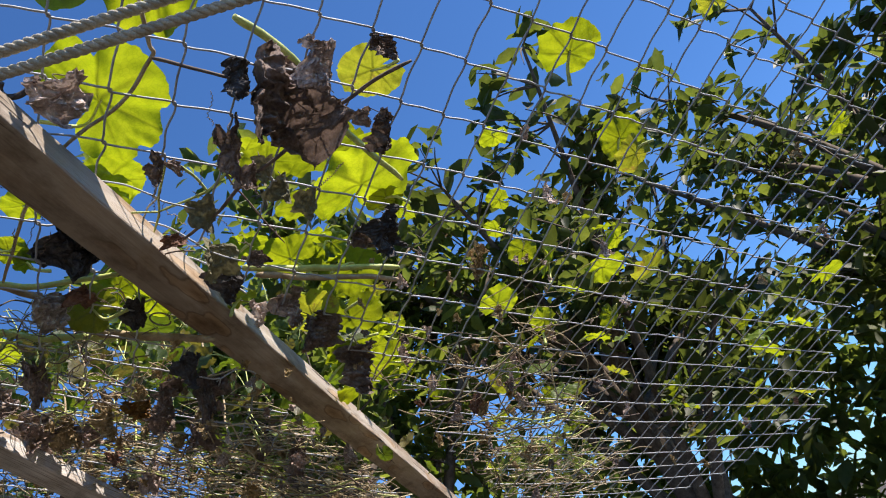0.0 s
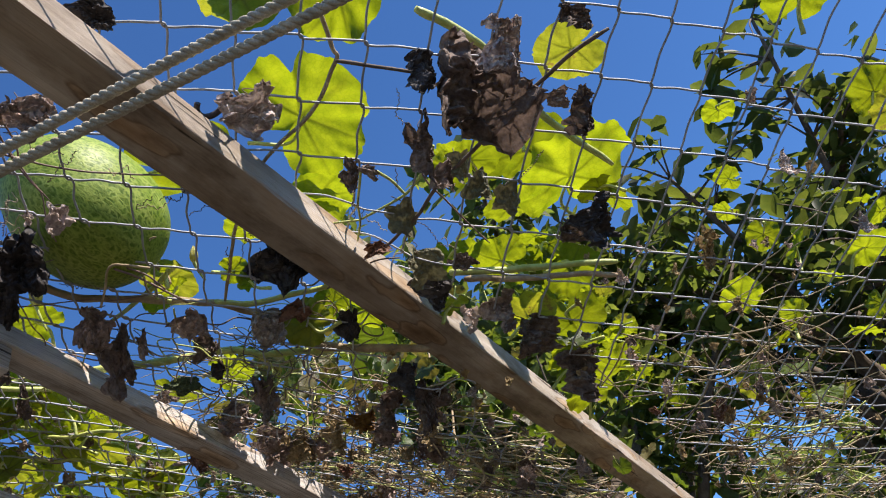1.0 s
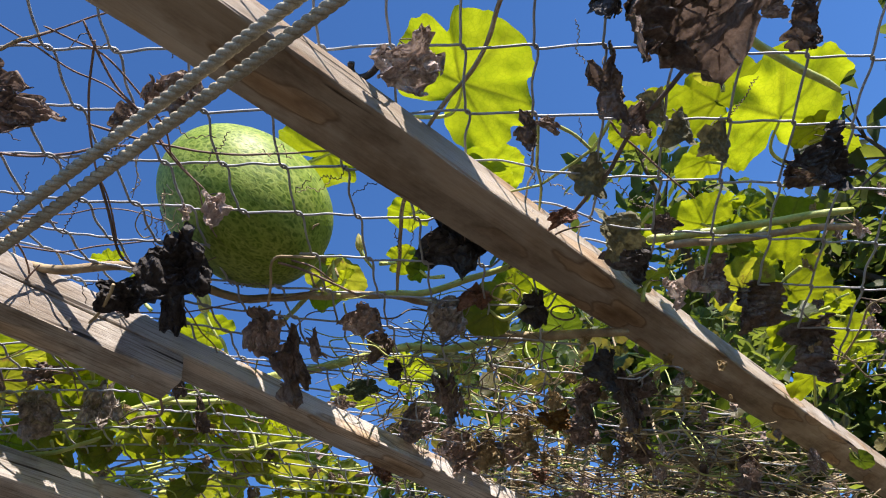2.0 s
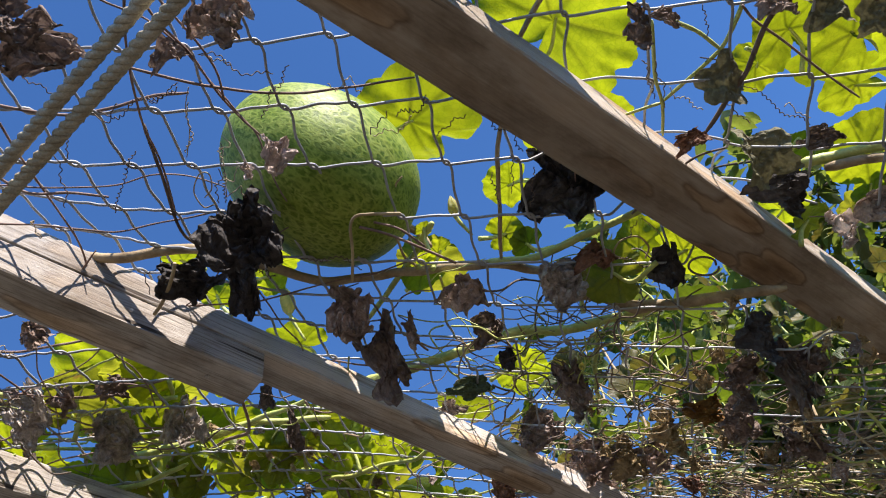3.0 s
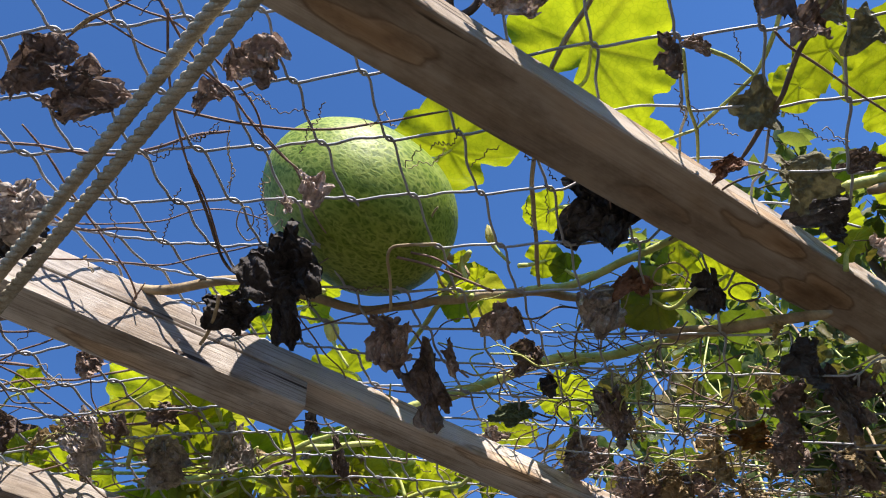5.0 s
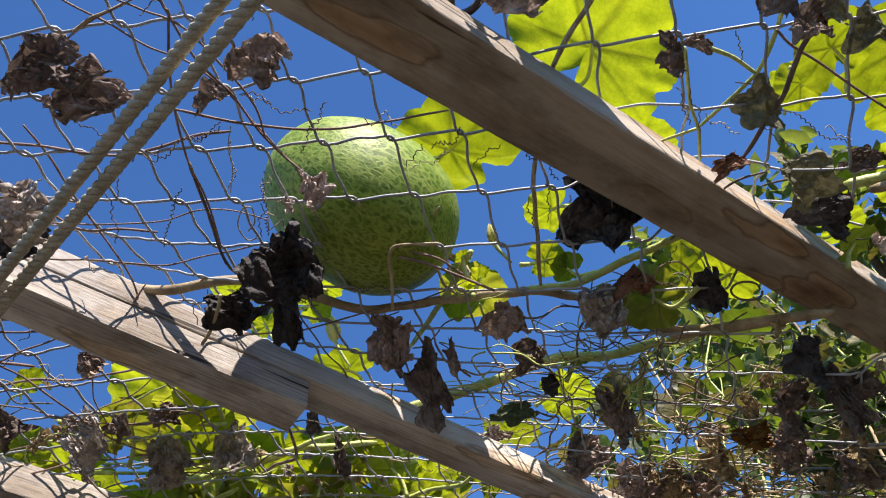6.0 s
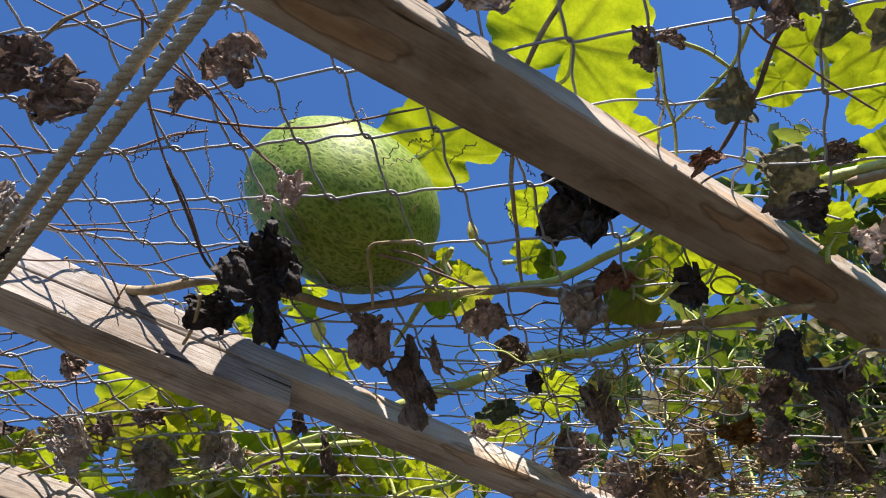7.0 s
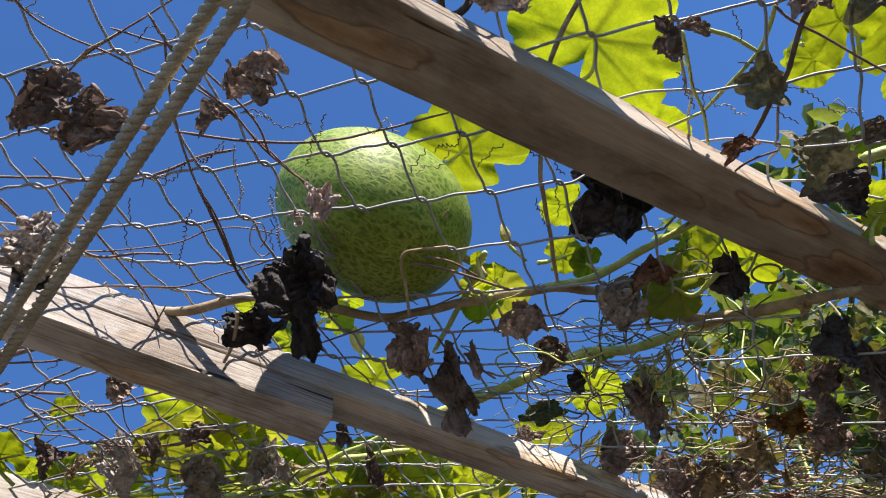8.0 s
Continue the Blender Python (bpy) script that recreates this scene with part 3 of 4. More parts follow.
            z = z * 0.86 + (0.26 * n1.z + 0.14 * n2.z + 0.06 * n3.z + 0.02 * n4.z) * crush
            y += curl * x * x - 0.3 * curl * z * z
            verts.append((x * wide * 0.56, y * min(wide, high) * 0.5, z * high * 0.56))
    for k in range(rows):
        for m in range(around):
            i, j = k * around + m, k * around + (m + 1) % around
            faces.append((i, j, j + around, i + around))
    return verts, faces


def dry_leaf(place, wide, high, tone, seed, spin=None):
    rnd = random.Random(seed * 13 + 5)
    base = tagged(new("dry_leaf"), DRY_WORDS[tone], "dry leaf", "withered leaves on the netting")
    turn = (-37 + rnd.uniform(-18, 18)) if spin is None else spin
    base.matrix_world = Matrix.Translation(roof(*place)) @ pose(0, 0, 0, 0, 0, turn) @ pose(0, 0, 0, rnd.uniform(18, 46), rnd.uniform(-14, 14), 0)
    big = max(wide, high) > 0.05
    verts, faces = crumple(wide, high, seed, 60 if big else 28, 104 if big else 52, {"olive": 0.15, "green": 0.5, "black": 0.8, "dark": 1.0}.get(tone, 1.15))
    sheet = mesh_object("withered_blade", verts, faces, DRY[tone])
    sheet.parent = base
    top = Vector((0, 0, high * 0.25))
    line = smooth_line([top, top + Vector((rnd.uniform(-0.2, 0.2) * wide, 0.004, high * 0.12)), top + Vector((rnd.uniform(-0.4, 0.4) * wide, 0.01, high * 0.18 + 0.004))], 6)
    v, f = tube(line, 0.0006, 5)
    stalk = mesh_object("withered_stalk", v, f, TENDRIL)
    stalk.parent = base
    return base


# ---- stems and tendrils ----
STEM_WORDS = {"woody": "thick brown woody squash vine stem along the netting", "green": "pale green squash vine stem threaded over the netting",
              "dark": "dead dark brown vine stem crossing the netting", "red": "thin reddish dry vine twisted through the netting"}


def vine_stem(points, radius, kind):
    line = smooth_line([roof(*q) for q in points], 10)
    seed = points[0][0] * 50
    line = [q + Vector((noise.noise(q * 30), noise.noise(q * 30 + Vector((5, 1, 2))), noise.noise(q * 30 + Vector((1, 7, 3))))) * min(0.003, radius * 0.8) for q in line]
    verts, faces = tube(line, lambda s: radius * (1.12 - 0.24 * s) * min(1, 0.7 + s * 9, 0.6 + (1 - s) * 9) * (1 + 0.16 * noise.noise(Vector((s * 30, seed, 0)))), 8 if radius > 0.002 else 6)
    tagged(mesh_object("vine", verts, faces, STEM[kind]), STEM_WORDS[kind], "vine", "runners of the squash vine")


def tendril(a, b, seed):
    rnd = random.Random(seed)
    p, q = roof(*a), roof(*b)
    d = q - p
    side = d.orthogonal().normalized()
    up = d.normalized().cross(side)
    loops = max(3, int(d.length / rnd.uniform(0.003, 0.0065)))
    r = rnd.uniform(0.0009, 0.0021)
    line = []
    n = loops * 9
    for k in range(n + 1):
        s = k / n
        w = s * loops * 2 * math.pi
        e = min(1, s * 5, (1 - s) * 5 + 0.3) * (0.6 + 0.5 * noise.noise(Vector((s * 4, seed, 0))))
        line.append(p + d * s + (side * math.cos(w) + up * math.sin(w)) * r * e + up * 0.012 * noise.noise(Vector((s * 2.5, seed, 3))))
    verts, faces = tube(line, 0.00045, 5)
    pale = seed % 3 == 0
    tagged(mesh_object("tendril", verts, faces, STRAW if pale else TENDRIL), "thin bleached tendril coiled round the wires" if pale else "thin dry brown tendril coiled round the wires", "tendril", "tendrils of the vine")


# ---- things placed along the roof ----
dry_leaf((-0.377, 0.025, -0.020), 0.070, 0.044, "dark", 1)
dry_leaf((-0.341, 0.027, -0.020), 0.074, 0.046, "brown", 61)
dry_leaf((-0.250, -0.062, -0.015), 0.059, 0.047, "brown", 3)
dry_leaf((-0.266, -0.018, -0.010), 0.035, 0.023, "brown", 4)
dry_leaf((-0.165, -0.006, -0.040), 0.028, 0.036, "pale", 5)
dry_leaf((-0.167, 0.033, -0.010), 0.012, 0.017, "pale", 6)
dry_leaf((-0.341, 0.154, -0.010), 0.070, 0.056, "grey", 7)
# added black sheet, standing in for the dark underside of leaf 7
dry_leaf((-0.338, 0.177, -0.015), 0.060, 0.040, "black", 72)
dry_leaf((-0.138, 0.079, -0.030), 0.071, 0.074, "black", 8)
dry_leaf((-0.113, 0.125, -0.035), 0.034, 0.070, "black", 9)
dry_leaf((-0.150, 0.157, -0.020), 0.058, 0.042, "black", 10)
dry_leaf((-0.017, 0.099, -0.040), 0.050, 0.064, "brown", 11)
dry_leaf((0.058, 0.139, -0.030), 0.049, 0.091, "dark", 12)
dry_leaf((0.057, 0.099, -0.020), 0.018, 0.038, "brown", 13)
dry_leaf((-0.231, 0.293, -0.010), 0.029, 0.031, "brown", 14)
dry_leaf((-0.259, 0.417, -0.010), 0.030, 0.046, "dark", 15)
# leaves 16, 18, 19: the lighter grey tone stands in for missing sun
dry_leaf((-0.187, 0.406, -0.010), 0.049, 0.066, "grey", 16)
dry_leaf((-0.167, 0.381, 0.000), 0.029, 0.034, "brown", 17)
dry_leaf((-0.098, 0.402, -0.015), 0.053, 0.062, "grey", 18)
dry_leaf((-0.044, 0.364, -0.010), 0.052, 0.056, "grey", 19)
dry_leaf((-0.133, 0.341, 0.000), 0.040, 0.028, "dark", 20)
dry_leaf((0.063, 0.320, -0.010), 0.021, 0.051, "dark", 21)
dry_leaf((0.009, 0.286, 0.000), 0.020, 0.034, "dark", 22)
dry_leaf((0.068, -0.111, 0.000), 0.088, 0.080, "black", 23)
dry_leaf((0.009, -0.250, -0.010), 0.026, 0.042, "dark", 24)
dry_leaf((0.019, -0.269, -0.010), 0.030, 0.015, "brown", 25)
dry_leaf((0.093, -0.264, -0.010), 0.045, 0.049, "olive", 26)
dry_leaf((0.173, -0.235, 0.000), 0.064, 0.059, "olive", 27)
dry_leaf((0.219, -0.232, -0.005), 0.052, 0.052, "black", 28)
dry_leaf((0.118, -0.210, 0.000), 0.043, 0.024, "red", 29)
dry_leaf((0.069, 0.029, -0.015), 0.048, 0.048, "brown", 30)
dry_leaf((0.130, -0.031, -0.015), 0.052, 0.053, "grey", 31)
dry_leaf((0.125, 0.060, -0.005), 0.037, 0.040, "dark", 32)
dry_leaf((0.175, 0.083, -0.005), 0.022, 0.027, "black", 33)
dry_leaf((0.180, 0.145, -0.005), 0.056, 0.028, "green", 34)
dry_leaf((0.202, -0.108, -0.005), 0.038, 0.046, "black", 35)
dry_leaf((0.144, -0.072, 0.000), 0.046, 0.029, "red", 36)
dry_leaf((0.249, 0.065, -0.020), 0.040, 0.066, "brown", 38)
dry_leaf((0.312, 0.168, 0.000), 0.063, 0.048, "brown", 39)
dry_leaf((0.372, -0.055, -0.025), 0.050, 0.068, "dark", 40)
dry_leaf((0.397, -0.099, -0.025), 0.032, 0.085, "dark", 41)
dry_leaf((0.080, -0.351, -0.005), 0.036, 0.042, "olive", 42)
dry_leaf((0.452, -0.075, -0.020), 0.028, 0.036, "tan", 43)
dry_leaf((0.404, 0.006, -0.010), 0.056, 0.034, "orange", 44)
dry_leaf((0.418, -0.111, 0.000), 0.049, 0.035, "dark", 45)
dry_leaf((0.116, -0.358, -0.005), 0.037, 0.045, "olive", 46)
dry_leaf((0.202, -0.281, 0.000), 0.040, 0.023, "dark", 47)
dry_leaf((0.406, 0.175, 0.000), 0.063, 0.063, "brown", 48)
dry_leaf((0.446, 0.157, 0.000), 0.048, 0.048, "brown", 49)
dry_leaf((0.289, -0.234, 0.000), 0.037, 0.037, "pale", 50)
dry_leaf((0.462, 0.119, 0.000), 0.056, 0.048, "brown", 51)
dry_leaf((0.197, 0.198, 0.000), 0.042, 0.021, "brown", 52)
dry_leaf((-0.128, -0.224, -0.030), 0.065, 0.054, "pale", 53)
dry_leaf((0.008, -0.402, -0.020), 0.119, 0.122, "dark", 54)
dry_leaf((-0.048, -0.381, -0.020), 0.042, 0.054, "black", 55)
dry_leaf((0.022, -0.334, -0.025), 0.037, 0.074, "dark", 56)
dry_leaf((0.069, -0.332, -0.020), 0.032, 0.038, "brown", 57)
dry_leaf((-0.026, -0.464, -0.030), 0.057, 0.063, "pale", 58)
dry_leaf((0.096, -0.496, -0.020), 0.045, 0.061, "dark", 59)
dry_leaf((0.064, -0.481, -0.020), 0.038, 0.025, "brown", 60)
dry_leaf((0.225, -0.445, -0.030), 0.069, 0.062, "black", 61)
dry_leaf((0.146, -0.375, -0.010), 0.040, 0.044, "olive", 62)
dry_leaf((0.347, -0.290, -0.020), 0.085, 0.062, "dark", 63)
dry_leaf((0.299, -0.282, -0.010), 0.045, 0.053, "brown", 64)
dry_leaf((0.471, -0.312, -0.010), 0.076, 0.076, "dark", 65)
dry_leaf((-0.278, -0.174, -0.010), 0.051, 0.034, "black", 66)
dry_leaf((0.234, -0.410, -0.010), 0.057, 0.028, "dark", 67)
dry_leaf((0.332, -0.113, -0.015), 0.040, 0.052, "black", 68)
dry_leaf((0.680, -0.129, -0.010), 0.045, 0.085, "dark", 69)
dry_leaf((0.538, -0.021, 0.000), 0.057, 0.057, "brown", 70)
dry_leaf((0.006, -0.540, -0.010), 0.045, 0.032, "dark", 71)
squash_leaf((0.044, -0.188, 0.210), 0.168, -88, 1, (4, -8), False, -1.0, 1.55)
squash_leaf((0.152, -0.110, 0.200), 0.121, -179, 2)
squash_leaf((-0.005, -0.009, 0.200), 0.167, -76, 3, (6, 5), False, 1.35)
squash_leaf((0.440, -0.399, 0.420), 0.195, 165, 4)
squash_leaf((0.376, -0.285, 0.420), 0.088, -91, 5)
squash_leaf((0.132, -0.528, 0.140), 0.097, 86, 6)
squash_leaf((-0.101, -0.341, 0.120), 0.137, 75, 7)
squash_leaf((-0.164, -0.256, 0.120), 0.110, 18, 8)
squash_leaf((0.133, -0.019, 0.190), 0.066, 110, 9, (0, 0), False)
squash_leaf((-0.068, 0.276, 0.120), 0.048, -144, 10)
squash_leaf((-0.041, 0.220, 0.120), 0.055, -66, 11)
squash_leaf((0.064, 0.311, 0.130), 0.088, 168, 12, (5, 0), False)
squash_leaf((0.011, 0.017, 0.030), 0.020, -116, 13)
squash_leaf((0.041, 0.056, 0.030), 0.054, 5, 14)
squash_leaf((0.039, 0.030, 0.030), 0.037, -60, 15)
squash_leaf((0.197, 0.059, 0.030), 0.040, -90, 16)
squash_leaf((-0.129, 0.242, 0.120), 0.044, 164, 17)
squash_leaf((-0.107, 0.355, 0.030), 0.085, -171, 18)
squash_leaf((-0.097, 0.322, 0.030), 0.085, 98, 19)
squash_leaf((-0.076, 0.396, 0.040), 0.085, 1, 20)
squash_leaf((-0.176, 0.510, 0.030), 0.085, -176, 21)
squash_leaf((0.128, 0.350, 0.050), 0.085, 18, 22)
squash_leaf((0.132, 0.395, 0.040), 0.085, -109, 23)
squash_leaf((0.108, 0.439, 0.040), 0.085, 166, 24)
squash_leaf((0.097, 0.096, 0.120), 0.088, -100, 401)
squash_leaf((-0.037, 0.195, 0.130), 0.050, 20, 403)
squash_leaf((0.127, 0.008, 0.110), 0.052, -60, 404)
squash_leaf((0.151, -0.003, 0.100), 0.045, 170, 406)
squash_leaf((-0.151, 0.403, 0.020), 0.085, -106, 25)
squash_leaf((-0.049, 0.386, 0.060), 0.081, -48, 26)
squash_leaf((-0.178, 0.591, 0.050), 0.085, -28, 27)
squash_leaf((0.250, 0.382, 0.050), 0.085, -33, 28)
squash_leaf((0.094, 0.432, 0.060), 0.085, 42, 29)
squash_leaf((0.009, 0.589, 0.060), 0.085, -116, 30)
squash_leaf((0.193, -0.027, 0.030), 0.036, -105, 31)
squash_leaf((0.243, -0.116, 0.050), 0.077, -53, 32)
squash_leaf((0.217, -0.085, 0.060), 0.071, -72, 33)
squash_leaf((0.297, -0.215, 0.040), 0.054, -67, 34)
squash_leaf((0.259, 0.135, 0.060), 0.078, -40, 35)
squash_leaf((0.684, -0.161, 0.500), 0.085, -76, 36)
squash_leaf((0.764, -0.237, 0.500), 0.085, -101, 37)
squash_leaf((0.351, -0.467, 0.160), 0.069, 80, 38)
squash_leaf((0.197, -0.414, 0.150), 0.044, 164, 39)
squash_leaf((0.396, -0.288, 0.050), 0.085, -63, 40)
squash_leaf((0.521, -0.289, 0.040), 0.085, -93, 41)
# unseen leaf, added to cast shade on the first rafter's side
squash_leaf((-0.170, -0.331, 0.200), 0.120, 20, 77, (0, 0), False)
# extra leaf, added to shade the rafter's side further down
squash_leaf((0.235, -0.335, 0.200), 0.100, 200, 78, (5, 5), False)
squash_leaf((0.178, -0.068, 0.004), 0.075, 150, 111, (48, -20), True)
squash_leaf((-0.115, 0.424, 0.100), 0.148, 200, 301, (6, -4), False)
squash_leaf((-0.179, 0.555, 0.090), 0.093, 20, 302, (0, 10), False)
squash_leaf((-0.115, 0.496, 0.100), 0.098, 250, 303, (-10, 5), False)
squash_leaf((-0.070, 0.361, 0.020), 0.063, 100, 304, (35, 10), False)
squash_leaf((0.004, 0.395, 0.100), 0.070, -30, 305, (10, 0), False)
squash_leaf((0.164, 0.419, 0.100), 0.068, 80, 306, (20, 20), True)
squash_leaf((0.164, 0.354, 0.020), 0.080, 190, 307, (30, -30), False)
squash_leaf((0.136, 0.488, 0.080), 0.077, -80, 308, (30, 15), False)
squash_leaf((0.003, 0.588, 0.100), 0.108, 140, 309, (10, -20), True)
squash_leaf((0.065, 0.464, 0.100), 0.087, 60, 310, (-10, 10), False)
squash_leaf((-0.112, 0.628, 0.090), 0.082, 10, 311, (10, 10), False)
squash_leaf((0.313, 0.492, 0.100), 0.089, 300, 312, (15, -10), True)
squash_leaf((0.115, 0.510, 0.070), 0.157, 30, 321, (8, 5), False)
squash_leaf((0.347, 0.491, 0.070), 0.181, 120, 322, (12, -8), True)
squash_leaf((0.013, 0.452, 0.060), 0.100, 220, 323, (-15, 8), False)
squash_leaf((0.188, 0.436, 0.080), 0.137, -40, 324, (10, 10), False)
squash_leaf((0.498, 0.528, 0.080), 0.161, 60, 325, (25, -15), True)
squash_leaf((0.307, 0.660, 0.070), 0.147, 170, 326, (-5, 15), True)
squash_leaf((0.258, 0.229, 0.050), 0.080, 10, 327, (20, 0), False)
# second extra leaf, added for the same rafter shade
squash_leaf((0.345, -0.345, 0.210), 0.095, 120, 79, (-8, 5), False)
squash_leaf((0.186, -0.111, 0.240), 0.123, -60, 101, (5, -6), False)
squash_leaf((0.303, -0.441, 0.150), 0.195, -150, 102, (8, 4), False)
squash_leaf((0.272, -0.245, 0.100), 0.072, 30, 103, (0, 0), False)
squash_leaf((0.325, -0.300, 0.100), 0.085, 140, 104, (10, -10), False)
squash_leaf((0.399, -0.372, 0.100), 0.095, -20, 105, (-8, 12), False)
squash_leaf((0.303, -0.291, 0.300), 0.070, 40, 106, (10, 5), False)
squash_leaf((0.614, -0.298, 0.140), 0.102, 80, 107, (0, 15), False)
squash_leaf((0.764, -0.260, 0.140), 0.102, 200, 108, (10, 0), False)
squash_leaf((0.522, -0.324, 0.120), 0.114, 10, 109, (10, 10), False)
squash_leaf((0.685, -0.339, 0.120), 0.114, 100, 110, (-10, 0), False)
vine_stem([(-0.300, 0.270, 0.050), (-0.252, 0.232, 0.040), (-0.208, 0.190, 0.014), (-0.155, 0.143, 0.012), (-0.083, 0.123, 0.012), (-0.034, 0.109, 0.012), (0.019, 0.059, 0.012), (0.079, 0.002, 0.012), (0.118, -0.018, 0.012), (0.178, -0.035, 0.012), (0.242, -0.046, 0.012), (0.261, -0.083, 0.012), (0.316, -0.147, 0.012)], 0.0046, "woody")
vine_stem([(0.088, 0.234, 0.012), (0.113, 0.183, 0.012), (0.140, 0.118, 0.012), (0.167, 0.059, 0.012), (0.207, 0.018, 0.012), (0.233, -0.028, 0.012), (0.254, -0.058, 0.012)], 0.0052, "green")
vine_stem([(0.076, 0.004, 0.012), (0.112, -0.041, 0.012), (0.125, -0.081, 0.012), (0.143, -0.128, 0.012), (0.162, -0.178, 0.012)], 0.0036, "green")
vine_stem([(-0.152, -0.334, 0.012), (-0.109, -0.318, 0.012), (-0.093, -0.311, 0.012), (-0.064, -0.253, 0.012), (-0.051, -0.180, 0.012), (-0.003, -0.101, 0.012), (0.038, -0.056, 0.012), (0.091, -0.003, 0.012)], 0.0022, "woody")
vine_stem([(-0.337, -0.066, -0.004), (-0.291, -0.037, -0.004), (-0.253, -0.026, -0.004), (-0.212, -0.007, -0.004), (-0.166, 0.004, -0.004)], 0.0010, "red")
vine_stem([(-0.284, 0.010, -0.004), (-0.220, -0.015, -0.004), (-0.176, -0.041, -0.004), (-0.142, -0.072, -0.004), (-0.104, -0.111, -0.004)], 0.0011, "red")
vine_stem([(-0.321, -0.058, -0.004), (-0.298, -0.014, -0.004), (-0.260, 0.037, -0.004), (-0.227, 0.066, -0.004), (-0.191, 0.105, -0.004)], 0.0010, "red")
vine_stem([(-0.212, -0.007, -0.004), (-0.238, -0.030, -0.004), (-0.302, -0.051, -0.004), (-0.336, -0.047, -0.004), (-0.356, -0.043, -0.004)], 0.0009, "red")
vine_stem([(0.048, -0.339, 0.010), (0.064, -0.319, 0.010), (0.080, -0.286, 0.010), (0.082, -0.264, 0.010), (0.078, -0.216, 0.010)], 0.0019, "green")
vine_stem([(0.020, -0.259, 0.008), (0.053, -0.231, 0.008), (0.077, -0.217, 0.008), (0.100, -0.197, 0.008)], 0.0016, "green")
vine_stem([(0.035, -0.270, 0.010), (0.057, -0.276, 0.010), (0.081, -0.278, 0.010)], 0.0018, "green")
vine_stem([(0.078, -0.216, 0.010), (0.066, -0.196, 0.010), (0.053, -0.176, 0.010)], 0.0014, "green")
vine_stem([(0.060, -0.311, -0.004), (0.077, -0.310, -0.004), (0.105, -0.313, -0.004), (0.146, -0.317, -0.004), (0.192, -0.323, -0.004)], 0.0011, "red")
vine_stem([(-0.063, -0.405, 0.060), (0.011, -0.440, 0.060), (0.071, -0.445, 0.060), (0.150, -0.463, 0.060), (0.239, -0.498, 0.060)], 0.0048, "green")
vine_stem([(-0.103, -0.315, -0.004), (-0.053, -0.363, -0.004), (-0.035, -0.379, -0.004)], 0.0020, "dark")
vine_stem([(0.041, -0.564, -0.004), (0.043, -0.498, -0.004), (0.063, -0.410, -0.004), (0.079, -0.341, -0.004), (0.094, -0.296, -0.004), (0.105, -0.274, -0.004), (0.112, -0.245, -0.004), (0.118, -0.222, -0.004)], 0.0022, "dark")
vine_stem([(-0.369, -0.004, -0.003), (-0.364, -0.019, -0.003), (-0.357, -0.030, -0.003), (-0.347, -0.046, -0.003)], 0.0013, "woody")
vine_stem([(0.224, -0.253, 0.020), (0.262, -0.311, 0.020), (0.300, -0.368, 0.020), (0.344, -0.439, 0.020)], 0.0045, "green")
vine_stem([(0.236, -0.266, 0.010), (0.282, -0.327, 0.010), (0.311, -0.374, 0.010), (0.355, -0.429, 0.010)], 0.0040, "woody")
vine_stem([(0.007, 0.444, 0.030), (0.043, 0.371, 0.030), (0.065, 0.317, 0.030), (0.077, 0.275, 0.030)], 0.0030, "green")
vine_stem([(-0.058, 0.505, 0.030), (-0.002, 0.441, 0.030), (0.041, 0.379, 0.030), (0.118, 0.323, 0.030)], 0.0040, "green")
vine_stem([(0.013, 0.005, 0.030), (0.022, 0.043, 0.030), (0.032, 0.093, 0.030), (0.043, 0.148, 0.030)], 0.0030, "green")
vine_stem([(0.243, 0.009, 0.020), (0.284, 0.051, 0.020), (0.350, 0.100, 0.020)], 0.0030, "green")
vine_stem([(-0.252, 0.045, -0.003), (-0.209, 0.089, -0.003), (-0.177, 0.120, -0.003), (-0.151, 0.126, -0.003)], 0.0015, "dark")
vine_stem([(0.167, -0.019, 0.010), (0.193, -0.035, 0.010), (0.233, -0.050, 0.010), (0.265, -0.086, 0.010), (0.295, -0.123, 0.010), (0.322, -0.160, 0.010)], 0.0058, "woody")
vine_stem([(0.131, -0.127, -0.003), (0.128, -0.163, -0.003), (0.130, -0.200, -0.003), (0.145, -0.225, -0.003)], 0.0012, "dark")
tendril((-0.196, 0.026, -0.003), (-0.164, 0.074, -0.003), 1)
tendril((-0.247, -0.028, -0.003), (-0.193, -0.045, -0.003), 2)
tendril((-0.156, -0.066, -0.004), (-0.131, -0.078, -0.004), 3)
tendril((-0.056, -0.080, 0.000), (-0.050, -0.110, 0.000), 4)
tendril((0.054, -0.077, -0.003), (0.029, -0.109, -0.003), 5)
tendril((-0.099, -0.049, 0.000), (-0.080, -0.079, 0.000), 6)
tendril((-0.352, 0.061, -0.002), (-0.315, 0.059, -0.002), 7)
tendril((-0.284, 0.054, -0.002), (-0.243, 0.006, -0.002), 8)
tendril((0.066, -0.231, -0.002), (0.104, -0.232, -0.002), 9)
tendril((0.114, -0.269, 0.000), (0.183, -0.283, 0.000), 10)
tendril((0.033, -0.232, 0.000), (0.065, -0.217, 0.000), 11)
tendril((-0.044, -0.348, -0.010), (-0.006, -0.327, -0.010), 12)
tendril((-0.038, -0.124, -0.010), (0.007, -0.115, -0.010), 13)
tendril((0.136, -0.390, -0.010), (0.115, -0.438, -0.010), 14)
tendril((0.156, 0.111, 0.000), (0.186, 0.101, 0.000), 15)
tendril((0.039, -0.128, 0.000), (0.033, -0.145, 0.000), 16)
tendril((-0.081, 0.085, -0.012), (-0.033, 0.057, -0.012), 17)
